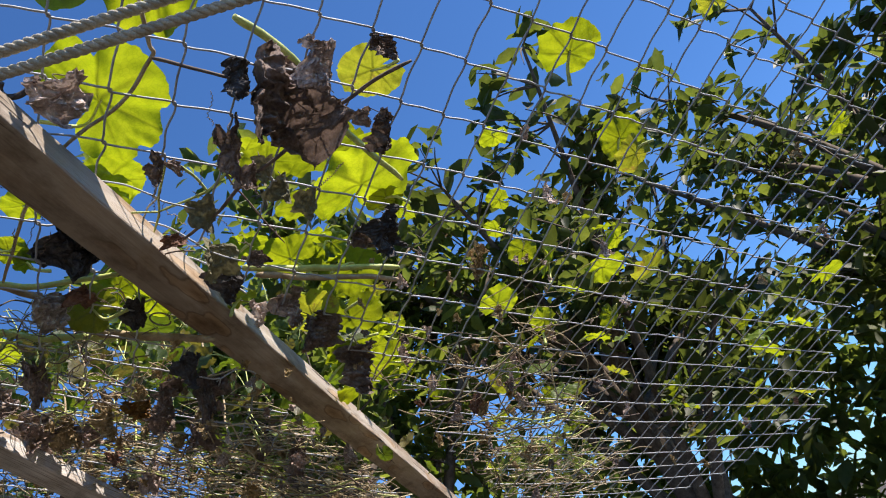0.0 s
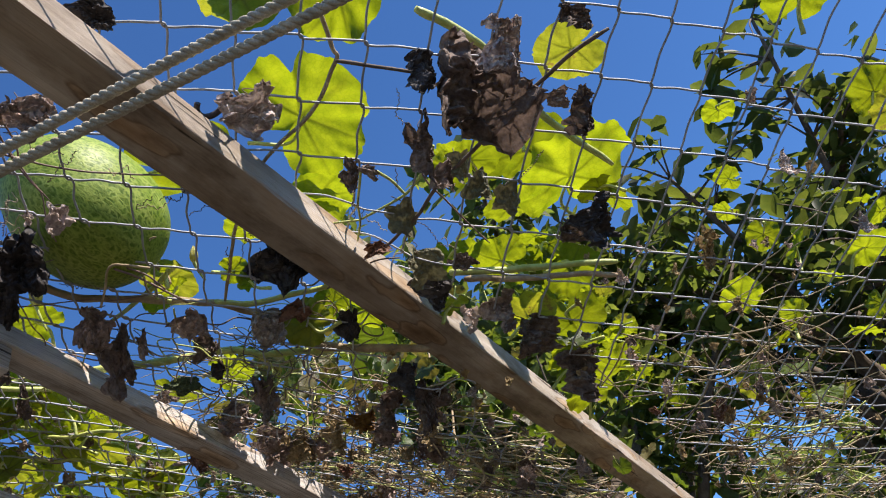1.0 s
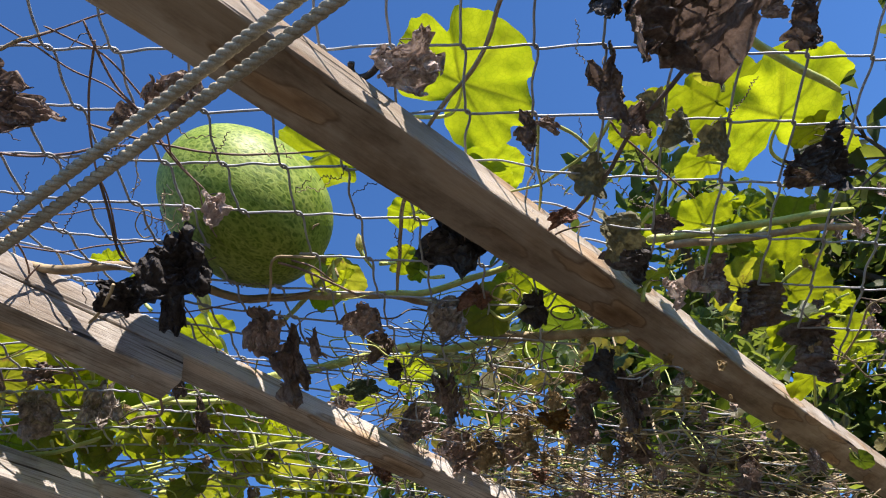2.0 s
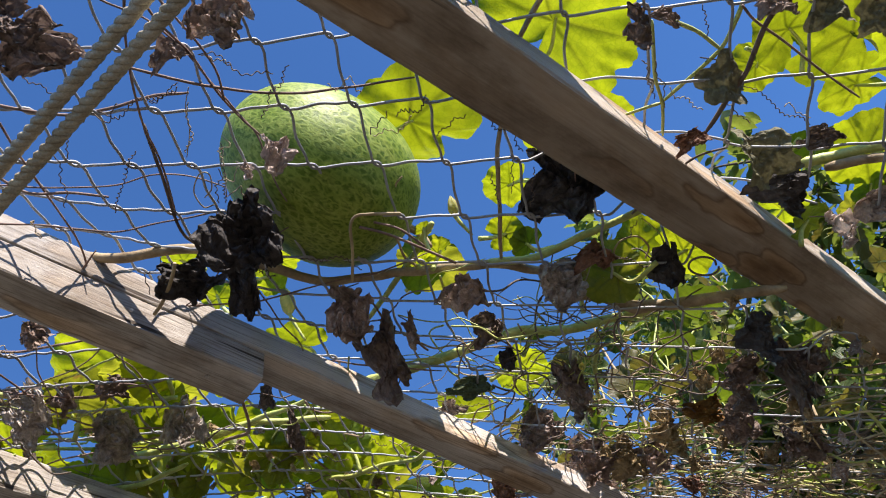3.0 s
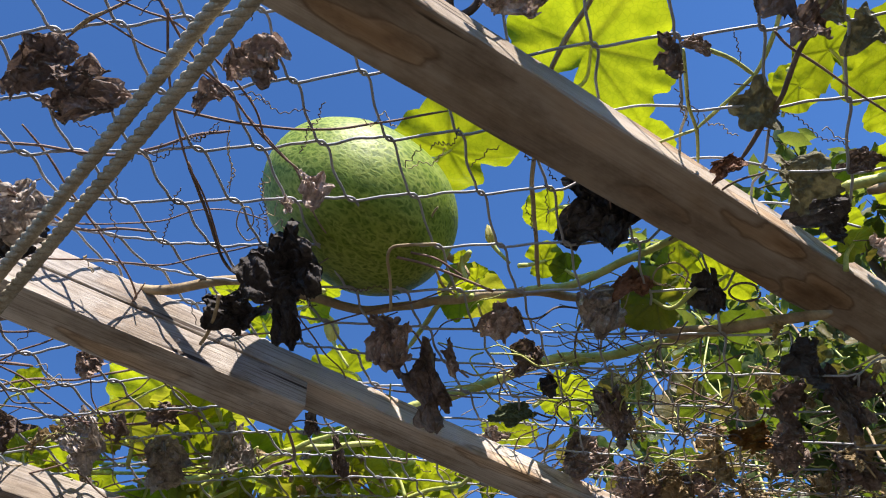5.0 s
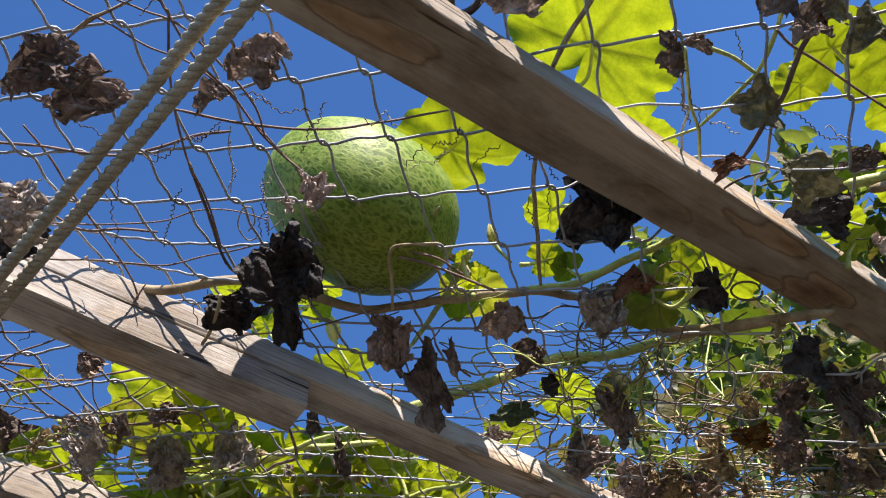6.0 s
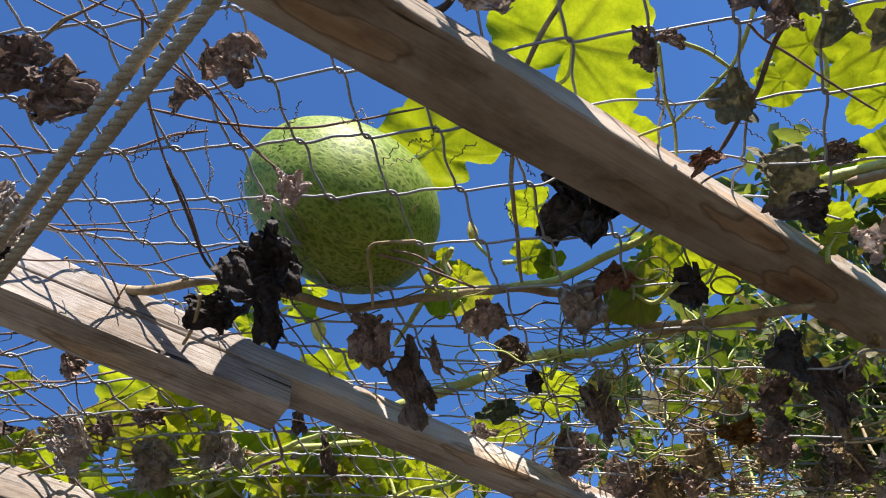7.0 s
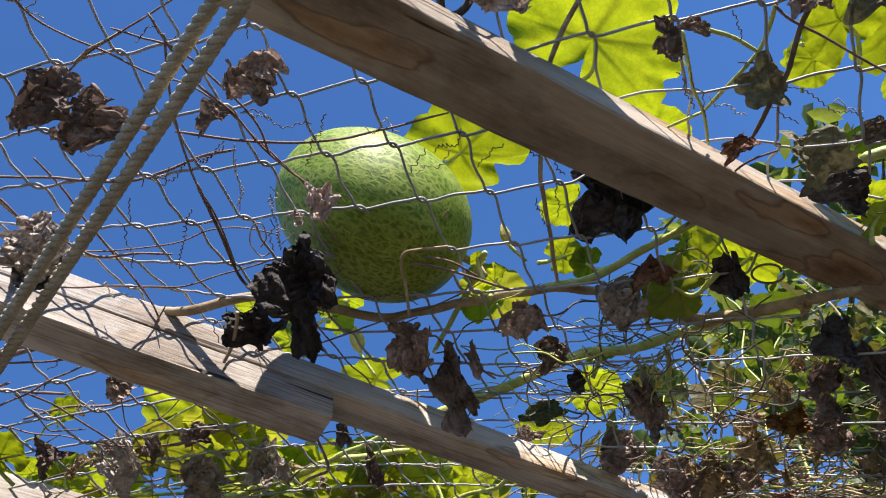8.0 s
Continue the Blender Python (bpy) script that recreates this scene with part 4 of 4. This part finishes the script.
tendril((-0.200, 0.015, -0.012), (-0.186, 0.039, -0.012), 201)
tendril((-0.187, 0.043, -0.012), (-0.171, 0.072, -0.012), 202)
tendril((-0.178, 0.048, -0.012), (-0.167, 0.027, -0.012), 204)
tendril((-0.173, 0.055, -0.012), (-0.154, 0.054, -0.012), 205)
tendril((-0.234, 0.009, -0.004), (-0.211, 0.049, -0.004), 207)
tendril((-0.258, 0.025, -0.004), (-0.245, 0.004, -0.004), 208)
tendril((-0.286, 0.105, -0.004), (-0.295, 0.081, -0.004), 209)
tendril((-0.245, -0.029, -0.004), (-0.220, -0.036, -0.004), 210)
tendril((-0.232, 0.131, -0.004), (-0.250, 0.068, -0.004), 211)
tendril((-0.105, -0.053, -0.012), (-0.105, -0.077, -0.012), 214)
tendril((-0.098, -0.078, -0.012), (-0.085, -0.104, -0.012), 215)
tendril((0.002, -0.156, -0.004), (0.015, -0.177, -0.004), 216)
tendril((0.040, -0.239, -0.004), (0.075, -0.217, -0.004), 217)
tendril((0.036, -0.293, -0.004), (0.057, -0.281, -0.004), 218)
tendril((0.109, -0.250, -0.004), (0.141, -0.252, -0.004), 220)
tendril((0.151, -0.279, -0.004), (0.176, -0.286, -0.004), 219)
tendril((0.001, -0.084, -0.006), (0.030, -0.061, -0.006), 223)
tendril((0.002, -0.105, -0.006), (0.028, -0.082, -0.006), 221)
tendril((0.137, -0.126, -0.006), (0.145, -0.101, -0.006), 224)
tendril((0.116, 0.072, -0.008), (0.132, 0.043, -0.008), 226)
tendril((0.197, 0.080, -0.008), (0.207, 0.126, -0.008), 227)
tendril((0.182, 0.191, -0.006), (0.214, 0.160, -0.006), 229)
tendril((-0.269, 0.321, -0.004), (-0.241, 0.326, -0.004), 228)
tendril((-0.257, 0.332, -0.004), (-0.231, 0.333, -0.004), 231)
tendril((-0.289, 0.068, -0.004), (-0.273, 0.043, -0.004), 230)


def flower_bud(place, length, lean):
    base = tagged(new("flower_bud"), "closed pale yellow squash flower bud", "flower bud")
    base.matrix_world = Matrix.Translation(roof(*place)) @ pose(0, 0, 0, lean, 0, -37)
    verts, faces = [], []
    for k in range(15):
        s = k / 14
        r = length * 0.27 * (math.sin(math.pi * min(1, s * 0.93 + 0.05)) ** 0.8) * (1 - 0.35 * s)
        for m in range(20):
            w = 2 * math.pi * m / 20
            rr = r * (1 + 0.13 * math.cos(5 * w + s * 1.5))
            verts.append((rr * math.cos(w), rr * math.sin(w), s * length))
    for k in range(14):
        for m in range(20):
            faces.append((k * 20 + m, k * 20 + (m + 1) % 20, k * 20 + 20 + (m + 1) % 20, k * 20 + 20 + m))
    petals = mesh_object("petals", verts, faces, PETAL)
    vein_layer(petals, [0.6 * (0.5 + 0.5 * math.cos(5 * 2 * math.pi * (i % 20) / 20)) for i in range(len(verts))])
    petals.parent = base
    v, f = tube(smooth_line([(0, 0, length * 0.05), (0.003, 0, -length * 0.3), (0.012, 0.0, -length * 1.0)], 6), lambda s: 0.0026 - 0.0012 * s, 7)
    stalk = mesh_object("bud_stalk", v, f, STEM["green"])
    stalk.parent = base


def fine_vines():
    """Thin dead vines that run along the wires over the upper roof."""
    rnd = random.Random(23)
    for k in range(24):
        u, v = rnd.uniform(-0.6, -0.15), rnd.uniform(-0.2, 0.6)
        w = rnd.choice((-0.72, 0.63, 0.63, 2.4))
        pts = []
        for s in range(rnd.randint(9, 16)):
            pts.append((u, v, rnd.uniform(-0.004, 0.004)))
            w += rnd.gauss(0, 0.22)
            u, v = u + 0.03 * math.cos(w), v + 0.03 * math.sin(w)
        vine_stem(pts, rnd.uniform(0.0006, 0.0012), "red")
    for k in range(48):
        u, v = rnd.uniform(-0.55, 0.25), rnd.uniform(-0.1, 0.8)
        w, n = rnd.uniform(0, 6.28), rnd.uniform(0.015, 0.05)
        tendril((u, v, 0.0), (u + n * math.cos(w), v + n * math.sin(w), rnd.uniform(-0.02, 0.004)), 60 + k)


fine_vines()


def far_stems():
    """Green leaf stalks and runners among the leaves past the second rafter."""
    rnd = random.Random(91)
    for k in range(90):
        u, v, h = rnd.uniform(-0.5, 0.55), rnd.uniform(0.34, 0.8), rnd.uniform(0.0, 0.06)
        w = rnd.gauss(-0.4, 0.6)
        pts = []
        for s in range(rnd.randint(3, 6)):
            pts.append((u, v, h))
            w += rnd.gauss(0, 0.3)
            u, v, h = u + 0.045 * math.cos(w), v + 0.045 * math.sin(w), h + rnd.gauss(0, 0.012)
        vine_stem(pts, rnd.uniform(0.0012, 0.0032), "green" if k % 3 else "red")


far_stems()


def wire_end(points, label, material, radius):
    line = smooth_line([roof(*q) for q in points], 10)
    verts, faces = tube(line, radius, 7)
    tagged(mesh_object("loose_stalk", verts, faces, material), label, "dry stalk")


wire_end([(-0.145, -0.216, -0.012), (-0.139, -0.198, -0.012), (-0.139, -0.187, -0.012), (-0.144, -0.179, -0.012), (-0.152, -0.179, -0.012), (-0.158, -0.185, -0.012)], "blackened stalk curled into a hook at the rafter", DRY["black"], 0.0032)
wire_end([(-0.240, -0.002, -0.004), (-0.233, 0.015, -0.004), (-0.221, 0.030, -0.004), (-0.211, 0.052, -0.004)], "fine white fibre hanging from a wire", STRAW, 0.0004)
wire_end([(-0.170, 0.080, -0.004), (-0.176, 0.087, -0.004), (-0.190, 0.078, -0.004), (-0.195, 0.061, -0.004), (-0.189, 0.056, -0.004), (-0.180, 0.067, -0.004), (-0.180, 0.078, -0.004)], "loop of frayed white fibre caught on the netting", STRAW, 0.0006)
wire_end([(-0.047, -0.015, -0.030), (-0.068, 0.001, -0.030), (-0.076, 0.010, -0.030), (-0.072, 0.022, -0.030), (-0.056, 0.041, -0.030), (-0.036, 0.069, -0.030)], "twisted pale dry stalk hooked over a wire", STRAW, 0.0014)
wire_end([(-0.174, 0.131, -0.035), (-0.169, 0.144, -0.035), (-0.164, 0.162, -0.035), (-0.161, 0.178, -0.035), (-0.160, 0.193, -0.035)], "bleached curled stalk end below the netting", STRAW, 0.0017)
wire_end([(-0.053, 0.013, -0.015), (-0.030, 0.006, -0.015), (-0.000, 0.008, -0.015)], "dry brown flower stalk beside the gourd", STEM["red"], 0.0011)
wire_end([(-0.059, 0.026, -0.012), (-0.028, 0.017, -0.012), (0.037, 0.008, -0.012)], "split dry brown stalk beside the gourd", STEM["red"], 0.0013)
wire_end([(0.222 + 0.0110 * math.cos(w) + -0.0070 * math.sin(w), -0.130 + -0.0080 * math.cos(w) + -0.0070 * math.sin(w), -0.006 - 0.001 * w) for w in [0.6 * k for k in range(12)]], "dry tendril wound into an open ring", STEM["dark"], 0.0011)
flower_bud((-0.004, 0.225, 0.080), 0.036, 12)
flower_bud((0.030, -0.010, 0.04), 0.022, 25)


# ---- dead stalks and twigs matted over the lower roof ----
def mat_of_twigs():
    rnd = random.Random(41)
    for word, material, count, r0, r1, label in (("dead_twigs", TENDRIL, 380, 0.0005, 0.0013, "tangle of thin dead brown vine twigs"), ("straw_stalks", STRAW, 1500, 0.0004, 0.0013, "matted pale straw-coloured dead stalks on the netting"), ("live_stalks", STEM["green"], 100, 0.0008, 0.002, "pale green vine stalks among dead straw")):
        verts, faces = [], []
        for k in range(count):
            u, v = rnd.triangular(0.34, 1.75, 0.85), rnd.uniform(-0.6, 0.8)
            if k % 4 == 1:
                u, v = rnd.uniform(0.45, 1.3), rnd.uniform(-0.2, 0.3)
            if v > 0.15 + u * 0.9 and rnd.random() < 0.8:
                continue
            w = rnd.gauss(-0.55, 0.6)
            h = rnd.uniform(-0.03, 0.02)
            pts = []
            for s in range(rnd.randint(4, 8)):
                if under_rafter(u, v):
                    break
                pts.append(roof(u, v, h))
                w += rnd.gauss(0, 0.2)
                u += 0.032 * math.cos(w)
                v += 0.032 * math.sin(w)
                h += rnd.gauss(0, 0.008)
            if len(pts) < 3:
                continue
            r = rnd.uniform(r0, r1)
            tube(smooth_line(pts, 4), r, 5, verts, faces)
        tagged(mesh_object(word, verts, faces, material), label, "twigs", kind="stuff")


mat_of_twigs()


def scatter():
    rnd = random.Random(77)
    tones = ["tan", "brown", "tan", "pale", "tan", "brown", "red", "tan"]
    masters = []
    for k in range(10):
        ob = dry_leaf((rnd.uniform(0.35, 0.9), rnd.uniform(-0.15, 0.3), -0.01), 0.045, 0.06, tones[k % 8], 300 + k)
        masters.append(ob)
    for k in range(215):
        u = rnd.triangular(0.22, 1.6, 0.5)
        v = rnd.uniform(-0.55, 0.55)
        if k > 190:
            u, v = rnd.uniform(0.0, 1.5), rnd.uniform(-1.2, -0.5)
        if v > 0.28 + 0.5 * (u - 0.25) or under_rafter(u, v) or (u < 0.42 and k % 3):
            continue
        m = Matrix.Translation(roof(u, v, rnd.uniform(-0.045, 0.03))) @ pose(0, 0, 0, rnd.uniform(-10, 60), rnd.uniform(-40, 40), rnd.uniform(-90, 20)) @ Matrix.Scale(rnd.uniform(0.2, 0.6), 4)
        copy_thing(masters[k % 10], m)


scatter()


def litter():
    """Crumbs of dead leaf lodged in the stems and wires."""
    rnd = random.Random(19)
    for tone, count, label in (("tan", 420, "small tan crumbs of dead leaf lodged among stems"), ("brown", 260, "small brown crumbs of dead leaf lodged among stems")):
        shapes = [crumple(0.045, 0.055, 900 + k, 12, 20) for k in range(5)]
        verts, faces = [], []
        for k in range(count):
            if k % 3 == 0:
                u, v = rnd.uniform(-0.55, 0.45), rnd.uniform(0.36, 0.85)
            elif k % 3 == 1:
                u, v = rnd.uniform(0.4, 1.1), rnd.uniform(-0.2, 0.34)
            else:
                u, v = rnd.uniform(0.3, 1.3), rnd.uniform(-0.7, 0.5)
                if under_rafter(u, v):
                    continue
            m = Matrix.Translation(roof(u, v, rnd.uniform(-0.015, 0.04))) @ pose(0, 0, 0, rnd.uniform(-10, 60), rnd.uniform(-40, 40), rnd.uniform(-90, 20)) @ Matrix.Scale(rnd.uniform(0.12, 0.42), 4)
            vs, fs = shapes[k % 5]
            i = len(verts)
            verts += [m @ Vector(q) for q in vs]
            faces += [tuple(i + n for n in f) for f in fs]
        tagged(mesh_object("leaf_litter", verts, faces, DRY[tone]), label, "leaf litter", kind="stuff")


litter()


def clutter():
    """Thin vines and stalks tangled through the netting around the rafters."""
    rnd = random.Random(64)
    heaps = {"dark": ([], []), "woody": ([], []), "green": ([], [])}
    for k in range(470):
        if k < 60:
            u, v = rnd.uniform(0.02, 0.42), rnd.uniform(-0.06, 0.34)
        elif k < 150:
            u, v = rnd.uniform(-0.5, 0.3), rnd.uniform(0.36, 0.8)
        else:
            u = rnd.uniform(0.14, 0.75)
            v = rnd.uniform(-0.10, 0.05 + 0.6 * u)
        w, h = rnd.uniform(0, 6.28), rnd.uniform(-0.015, 0.03)
        turn = rnd.gauss(0, 0.35)
        pts = []
        for s in range(rnd.randint(4, 8)):
            pts.append((u, v, h))
            w += turn + rnd.gauss(0, 0.35)
            u, v, h = u + 0.016 * math.cos(w), v + 0.016 * math.sin(w), h + rnd.gauss(0, 0.006)
        if k < 150:
            vine_stem(pts, rnd.uniform(0.0005, 0.0012), rnd.choice(("red", "green", "green", "dark", "woody")))
        else:
            tube(smooth_line([roof(*q) for q in pts], 5), rnd.uniform(0.0004, 0.0011), 5, *heaps[rnd.choice(("dark", "dark", "dark", "woody", "woody", "green"))])
    words = {"dark": "fine tangle of blackish dead vine threads", "woody": "fine tangle of tan dead vine threads", "green": "fine tangle of pale green vine threads"}
    for kind, (verts, faces) in heaps.items():
        tagged(mesh_object("vine_threads", verts, faces, STEM[kind]), words[kind], "vine threads", kind="stuff")


clutter()


def far_leaves():
    """Green leaves standing above the netting, past the second rafter and over the lower roof."""
    rnd = random.Random(5)
    masters = [squash_leaf((0.1 + 0.09 * k, 0.42 + 0.02 * k, 0.03), 0.085, 40 * k, 500 + k) for k in range(6)]
    faded = [squash_leaf((0.05 + 0.2 * k, 0.45, 0.02), 0.10, 70 * k, 520 + k, (40, 20 - 40 * k), True) for k in range(3)]
    for k in range(200):
        if k >= 185:
            u, v, h = rnd.uniform(-0.55, 0.25), rnd.uniform(0.40, 0.85), rnd.uniform(-0.01, 0.04)
        elif k >= 150:
            u, v, h = rnd.uniform(0.0, 1.5), rnd.uniform(-1.25, -0.5), rnd.uniform(0.0, 0.12)
        elif k < 128:
            u, v, h = rnd.uniform(-0.5, 0.6), rnd.uniform(0.32, 0.95), rnd.uniform(0.0, 0.14)
            if v < 0.36 + 0.25 * max(0, -u) or k % 4 == 0:
                continue
        else:
            u, v, h = rnd.uniform(0.35, 1.6), rnd.uniform(-0.8, -0.38), rnd.uniform(0.06, 0.3)
        m = Matrix.Translation(roof(u, v, h)) @ Matrix((ALONG, ACROSS, OUT)).transposed().to_4x4() @ pose(0, 0, 0, rnd.uniform(-45, 45), rnd.uniform(-45, 45), rnd.uniform(0, 360)) @ Matrix.Scale(rnd.uniform(0.45, 1.1), 4)
        copy_thing(masters[k % 6], m)
    for k in range(22):
        u, v, h = rnd.uniform(-0.15, 0.6), rnd.uniform(0.38, 0.72), rnd.uniform(-0.01, 0.05)
        if v < 0.38 + 0.1 * max(0, -u):
            continue
        m = Matrix.Translation(roof(u, v, h)) @ Matrix((ALONG, ACROSS, OUT)).transposed().to_4x4() @ pose(0, 0, 0, rnd.uniform(-60, 60), rnd.uniform(-60, 60), rnd.uniform(0, 360)) @ Matrix.Scale(rnd.uniform(0.5, 0.95), 4)
        copy_thing(faded[k % 3], m)
    # leaves added on the sun's side so their shadows darken the first rafter
    for k in range(34):
        u, h = rnd.uniform(0.48, 1.25), rnd.uniform(0.12, 0.26)
        v = -0.20 - 0.6 * h + rnd.uniform(-0.03, 0.03)
        h += max(0.0, 0.02 + 0.12 * u - sag(u, -0.16))
        m = Matrix.Translation(roof(u, v, h)) @ Matrix((ALONG, ACROSS, OUT)).transposed().to_4x4() @ pose(0, 0, 0, rnd.uniform(-40, 40), rnd.uniform(-40, 40), rnd.uniform(0, 360)) @ Matrix.Scale(rnd.uniform(0.5, 1.0), 4)
        copy_thing(masters[k % 6], m)


far_leaves()


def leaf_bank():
    """Vine leaves heaped above the lower roof, mostly small and dull, with shade-toned greens."""
    rnd = random.Random(58)
    masters = []
    for k in range(8):
        base = tagged(new("vine_leaf"), "dull olive-brown vine leaf in the shade of others" if k % 3 == 0 else "soft vine leaf with shade in its mid-green colour", "leaf", "leaves heaped over the lower roof")
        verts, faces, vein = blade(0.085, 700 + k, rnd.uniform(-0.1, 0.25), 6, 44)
        sheet = mesh_object("blade", verts, faces, LEAF_DULL if k % 3 == 0 else LEAF_SHADE_TONED, base)
        vein_layer(sheet, vein)
        v, f = tube(smooth_line([(0.004, 0, 0), (-0.02, 0.004, -0.006), (-0.05, rnd.uniform(-0.015, 0.015), -0.012)], 4), lambda s: 0.0012 + 0.0012 * s, 5)
        mesh_object("leaf_stalk", v, f, STEM["green"], base)
        base.matrix_world = Matrix.Translation(roof(0.6 + 0.07 * k, 0.1 - 0.04 * k, 0.2))
        masters.append(base)
    for k in range(14):
        u, v = rnd.uniform(0.5, 1.2), rnd.uniform(-0.3, 0.4)
        if abs(v + 0.16) < 0.09:
            continue
        lean = rnd.uniform(0.1, 0.6)
        vine_stem([(u + lean * h + rnd.gauss(0, 0.012), v + 0.3 * lean * h + rnd.gauss(0, 0.012), h) for h in (0.0, 0.1, 0.2, 0.3, 0.42, 0.52)], rnd.uniform(0.0012, 0.0022), "woody" if k % 2 else "green")
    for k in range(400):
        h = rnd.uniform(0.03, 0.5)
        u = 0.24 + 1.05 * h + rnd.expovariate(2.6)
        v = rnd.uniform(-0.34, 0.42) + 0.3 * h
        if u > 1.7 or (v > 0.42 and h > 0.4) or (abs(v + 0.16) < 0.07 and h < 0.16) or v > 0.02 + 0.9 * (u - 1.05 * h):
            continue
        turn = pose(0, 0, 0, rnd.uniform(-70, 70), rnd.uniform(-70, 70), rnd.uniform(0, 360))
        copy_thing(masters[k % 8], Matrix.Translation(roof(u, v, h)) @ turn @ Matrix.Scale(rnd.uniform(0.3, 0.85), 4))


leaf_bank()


# ---- trees behind ----
def garden_tree(x, y, height, spread, seed, label, leaves=5200, small=0.03):
    rnd = random.Random(seed)
    base = tagged(new("tree"), label, "tree", "trees behind the trellis")
    top = Vector((x, y, height))
    verts, faces = [], []
    trunk = smooth_line([(x, y, -0.05), (x + 0.05, y, height * 0.3), (x - 0.04, y + 0.05, height * 0.62)], 6)
    tube(trunk, lambda s: 0.09 - 0.045 * s, 10, verts, faces)
    tips = []
    for k in range(20):
        w, lift = rnd.uniform(0, 6.283), rnd.uniform(0.05, 0.42)
        start = trunk[-1 - rnd.randint(0, 5)]
        end = Vector((x + math.cos(w) * spread * rnd.uniform(0.5, 0.95), y + math.sin(w) * spread * rnd.uniform(0.5, 0.95), height * (0.55 + lift)))
        mid = (start + end) / 2 + Vector((0, 0, 0.12))
        limb = smooth_line([start, mid, end], 6)
        tube(limb, lambda s: 0.03 - 0.024 * s, 6, verts, faces)
        for knot in limb[5:]:
            for _ in range(3):
                way = Vector((rnd.gauss(0, 1), rnd.gauss(0, 1), rnd.gauss(0.3, 0.8))).normalized() * rnd.uniform(0.12, 0.34)
                shoot = smooth_line([knot, knot + way * 0.55 + Vector((0, 0, 0.02)), knot + way], 4)
                tube(shoot, lambda s: 0.005 - 0.0035 * s, 4, verts, faces)
                tips += shoot[2:]
    mesh_object("trunk", verts, faces, BARK, base)
    verts, faces, vein = [], [], []
    for k in range(leaves):
        c = rnd.choice(tips) + Vector((rnd.gauss(0, 0.035), rnd.gauss(0, 0.035), rnd.gauss(0, 0.035)))
        s = rnd.uniform(small, 2.5 * small)
        turn = Euler((rnd.uniform(-1.0, 1.0), rnd.uniform(-1.0, 1.0), rnd.uniform(0, 6.28))).to_matrix()
        i = len(verts)
        for px, py, pz in ((-1, 0, 0), (-0.3, 0.42, 0.12), (0.45, 0.34, 0.1), (1, 0, -0.12), (0.45, -0.34, 0.1), (-0.3, -0.42, 0.12)):
            verts.append(c + turn @ Vector((px, py, pz)) * s)
            vein.append(0.0)
        faces += [(i, i + 3, i + 2, i + 1), (i, i + 5, i + 4, i + 3)]
    crown = mesh_object("crown", verts, faces, TREE_LEAF, base)
    vein_layer(crown, vein)


garden_tree(2.75, 0.38, 3.68, 0.95, 1, "leafy green tree behind the trellis against the sky", 9500, 0.022)
garden_tree(3.2, -0.75, 3.5, 1.1, 2, "broad green garden tree standing behind the dead vines", 3000)
garden_tree(3.3, 1.6, 3.1, 0.9, 3, "small green garden tree beyond the lower rafters", 6500, 0.022)
garden_tree(3.0, -2.3, 3.4, 1.2, 4, "tall bushy green tree beside the trellis", 3000)


def hedge():
    """A tall clipped row of greenery that closes the garden beyond the trees."""
    rnd = random.Random(12)
    verts, faces, vein = [], [], []
    for k in range(15000):
        w = rnd.uniform(-0.75, 0.75)
        far = 5.0 + rnd.gauss(0, 0.22)
        c = Vector((far * math.cos(w), far * math.sin(w), rnd.uniform(0.02, 2.6) + 0.25 * noise.noise(Vector((w * 4, 0, 0)))))
        s = rnd.uniform(0.05, 0.10)
        turn = Euler((rnd.uniform(-1.2, 1.2), rnd.uniform(-1.2, 1.2), rnd.uniform(0, 6.28))).to_matrix()
        i = len(verts)
        for px, py, pz in ((-1, 0, 0), (-0.3, 0.42, 0.12), (0.45, 0.34, 0.1), (1, 0, -0.12), (0.45, -0.34, 0.1), (-0.3, -0.42, 0.12)):
            verts.append(c + turn @ Vector((px, py, pz)) * s)
            vein.append(0.0)
        faces += [(i, i + 3, i + 2, i + 1), (i, i + 5, i + 4, i + 3)]
    ob = mesh_object("hedge", verts, faces, TREE_LEAF)
    vein_layer(ob, vein)
    tagged(ob, "dense dark green hedge at the garden edge", "hedge", kind="stuff")


hedge()
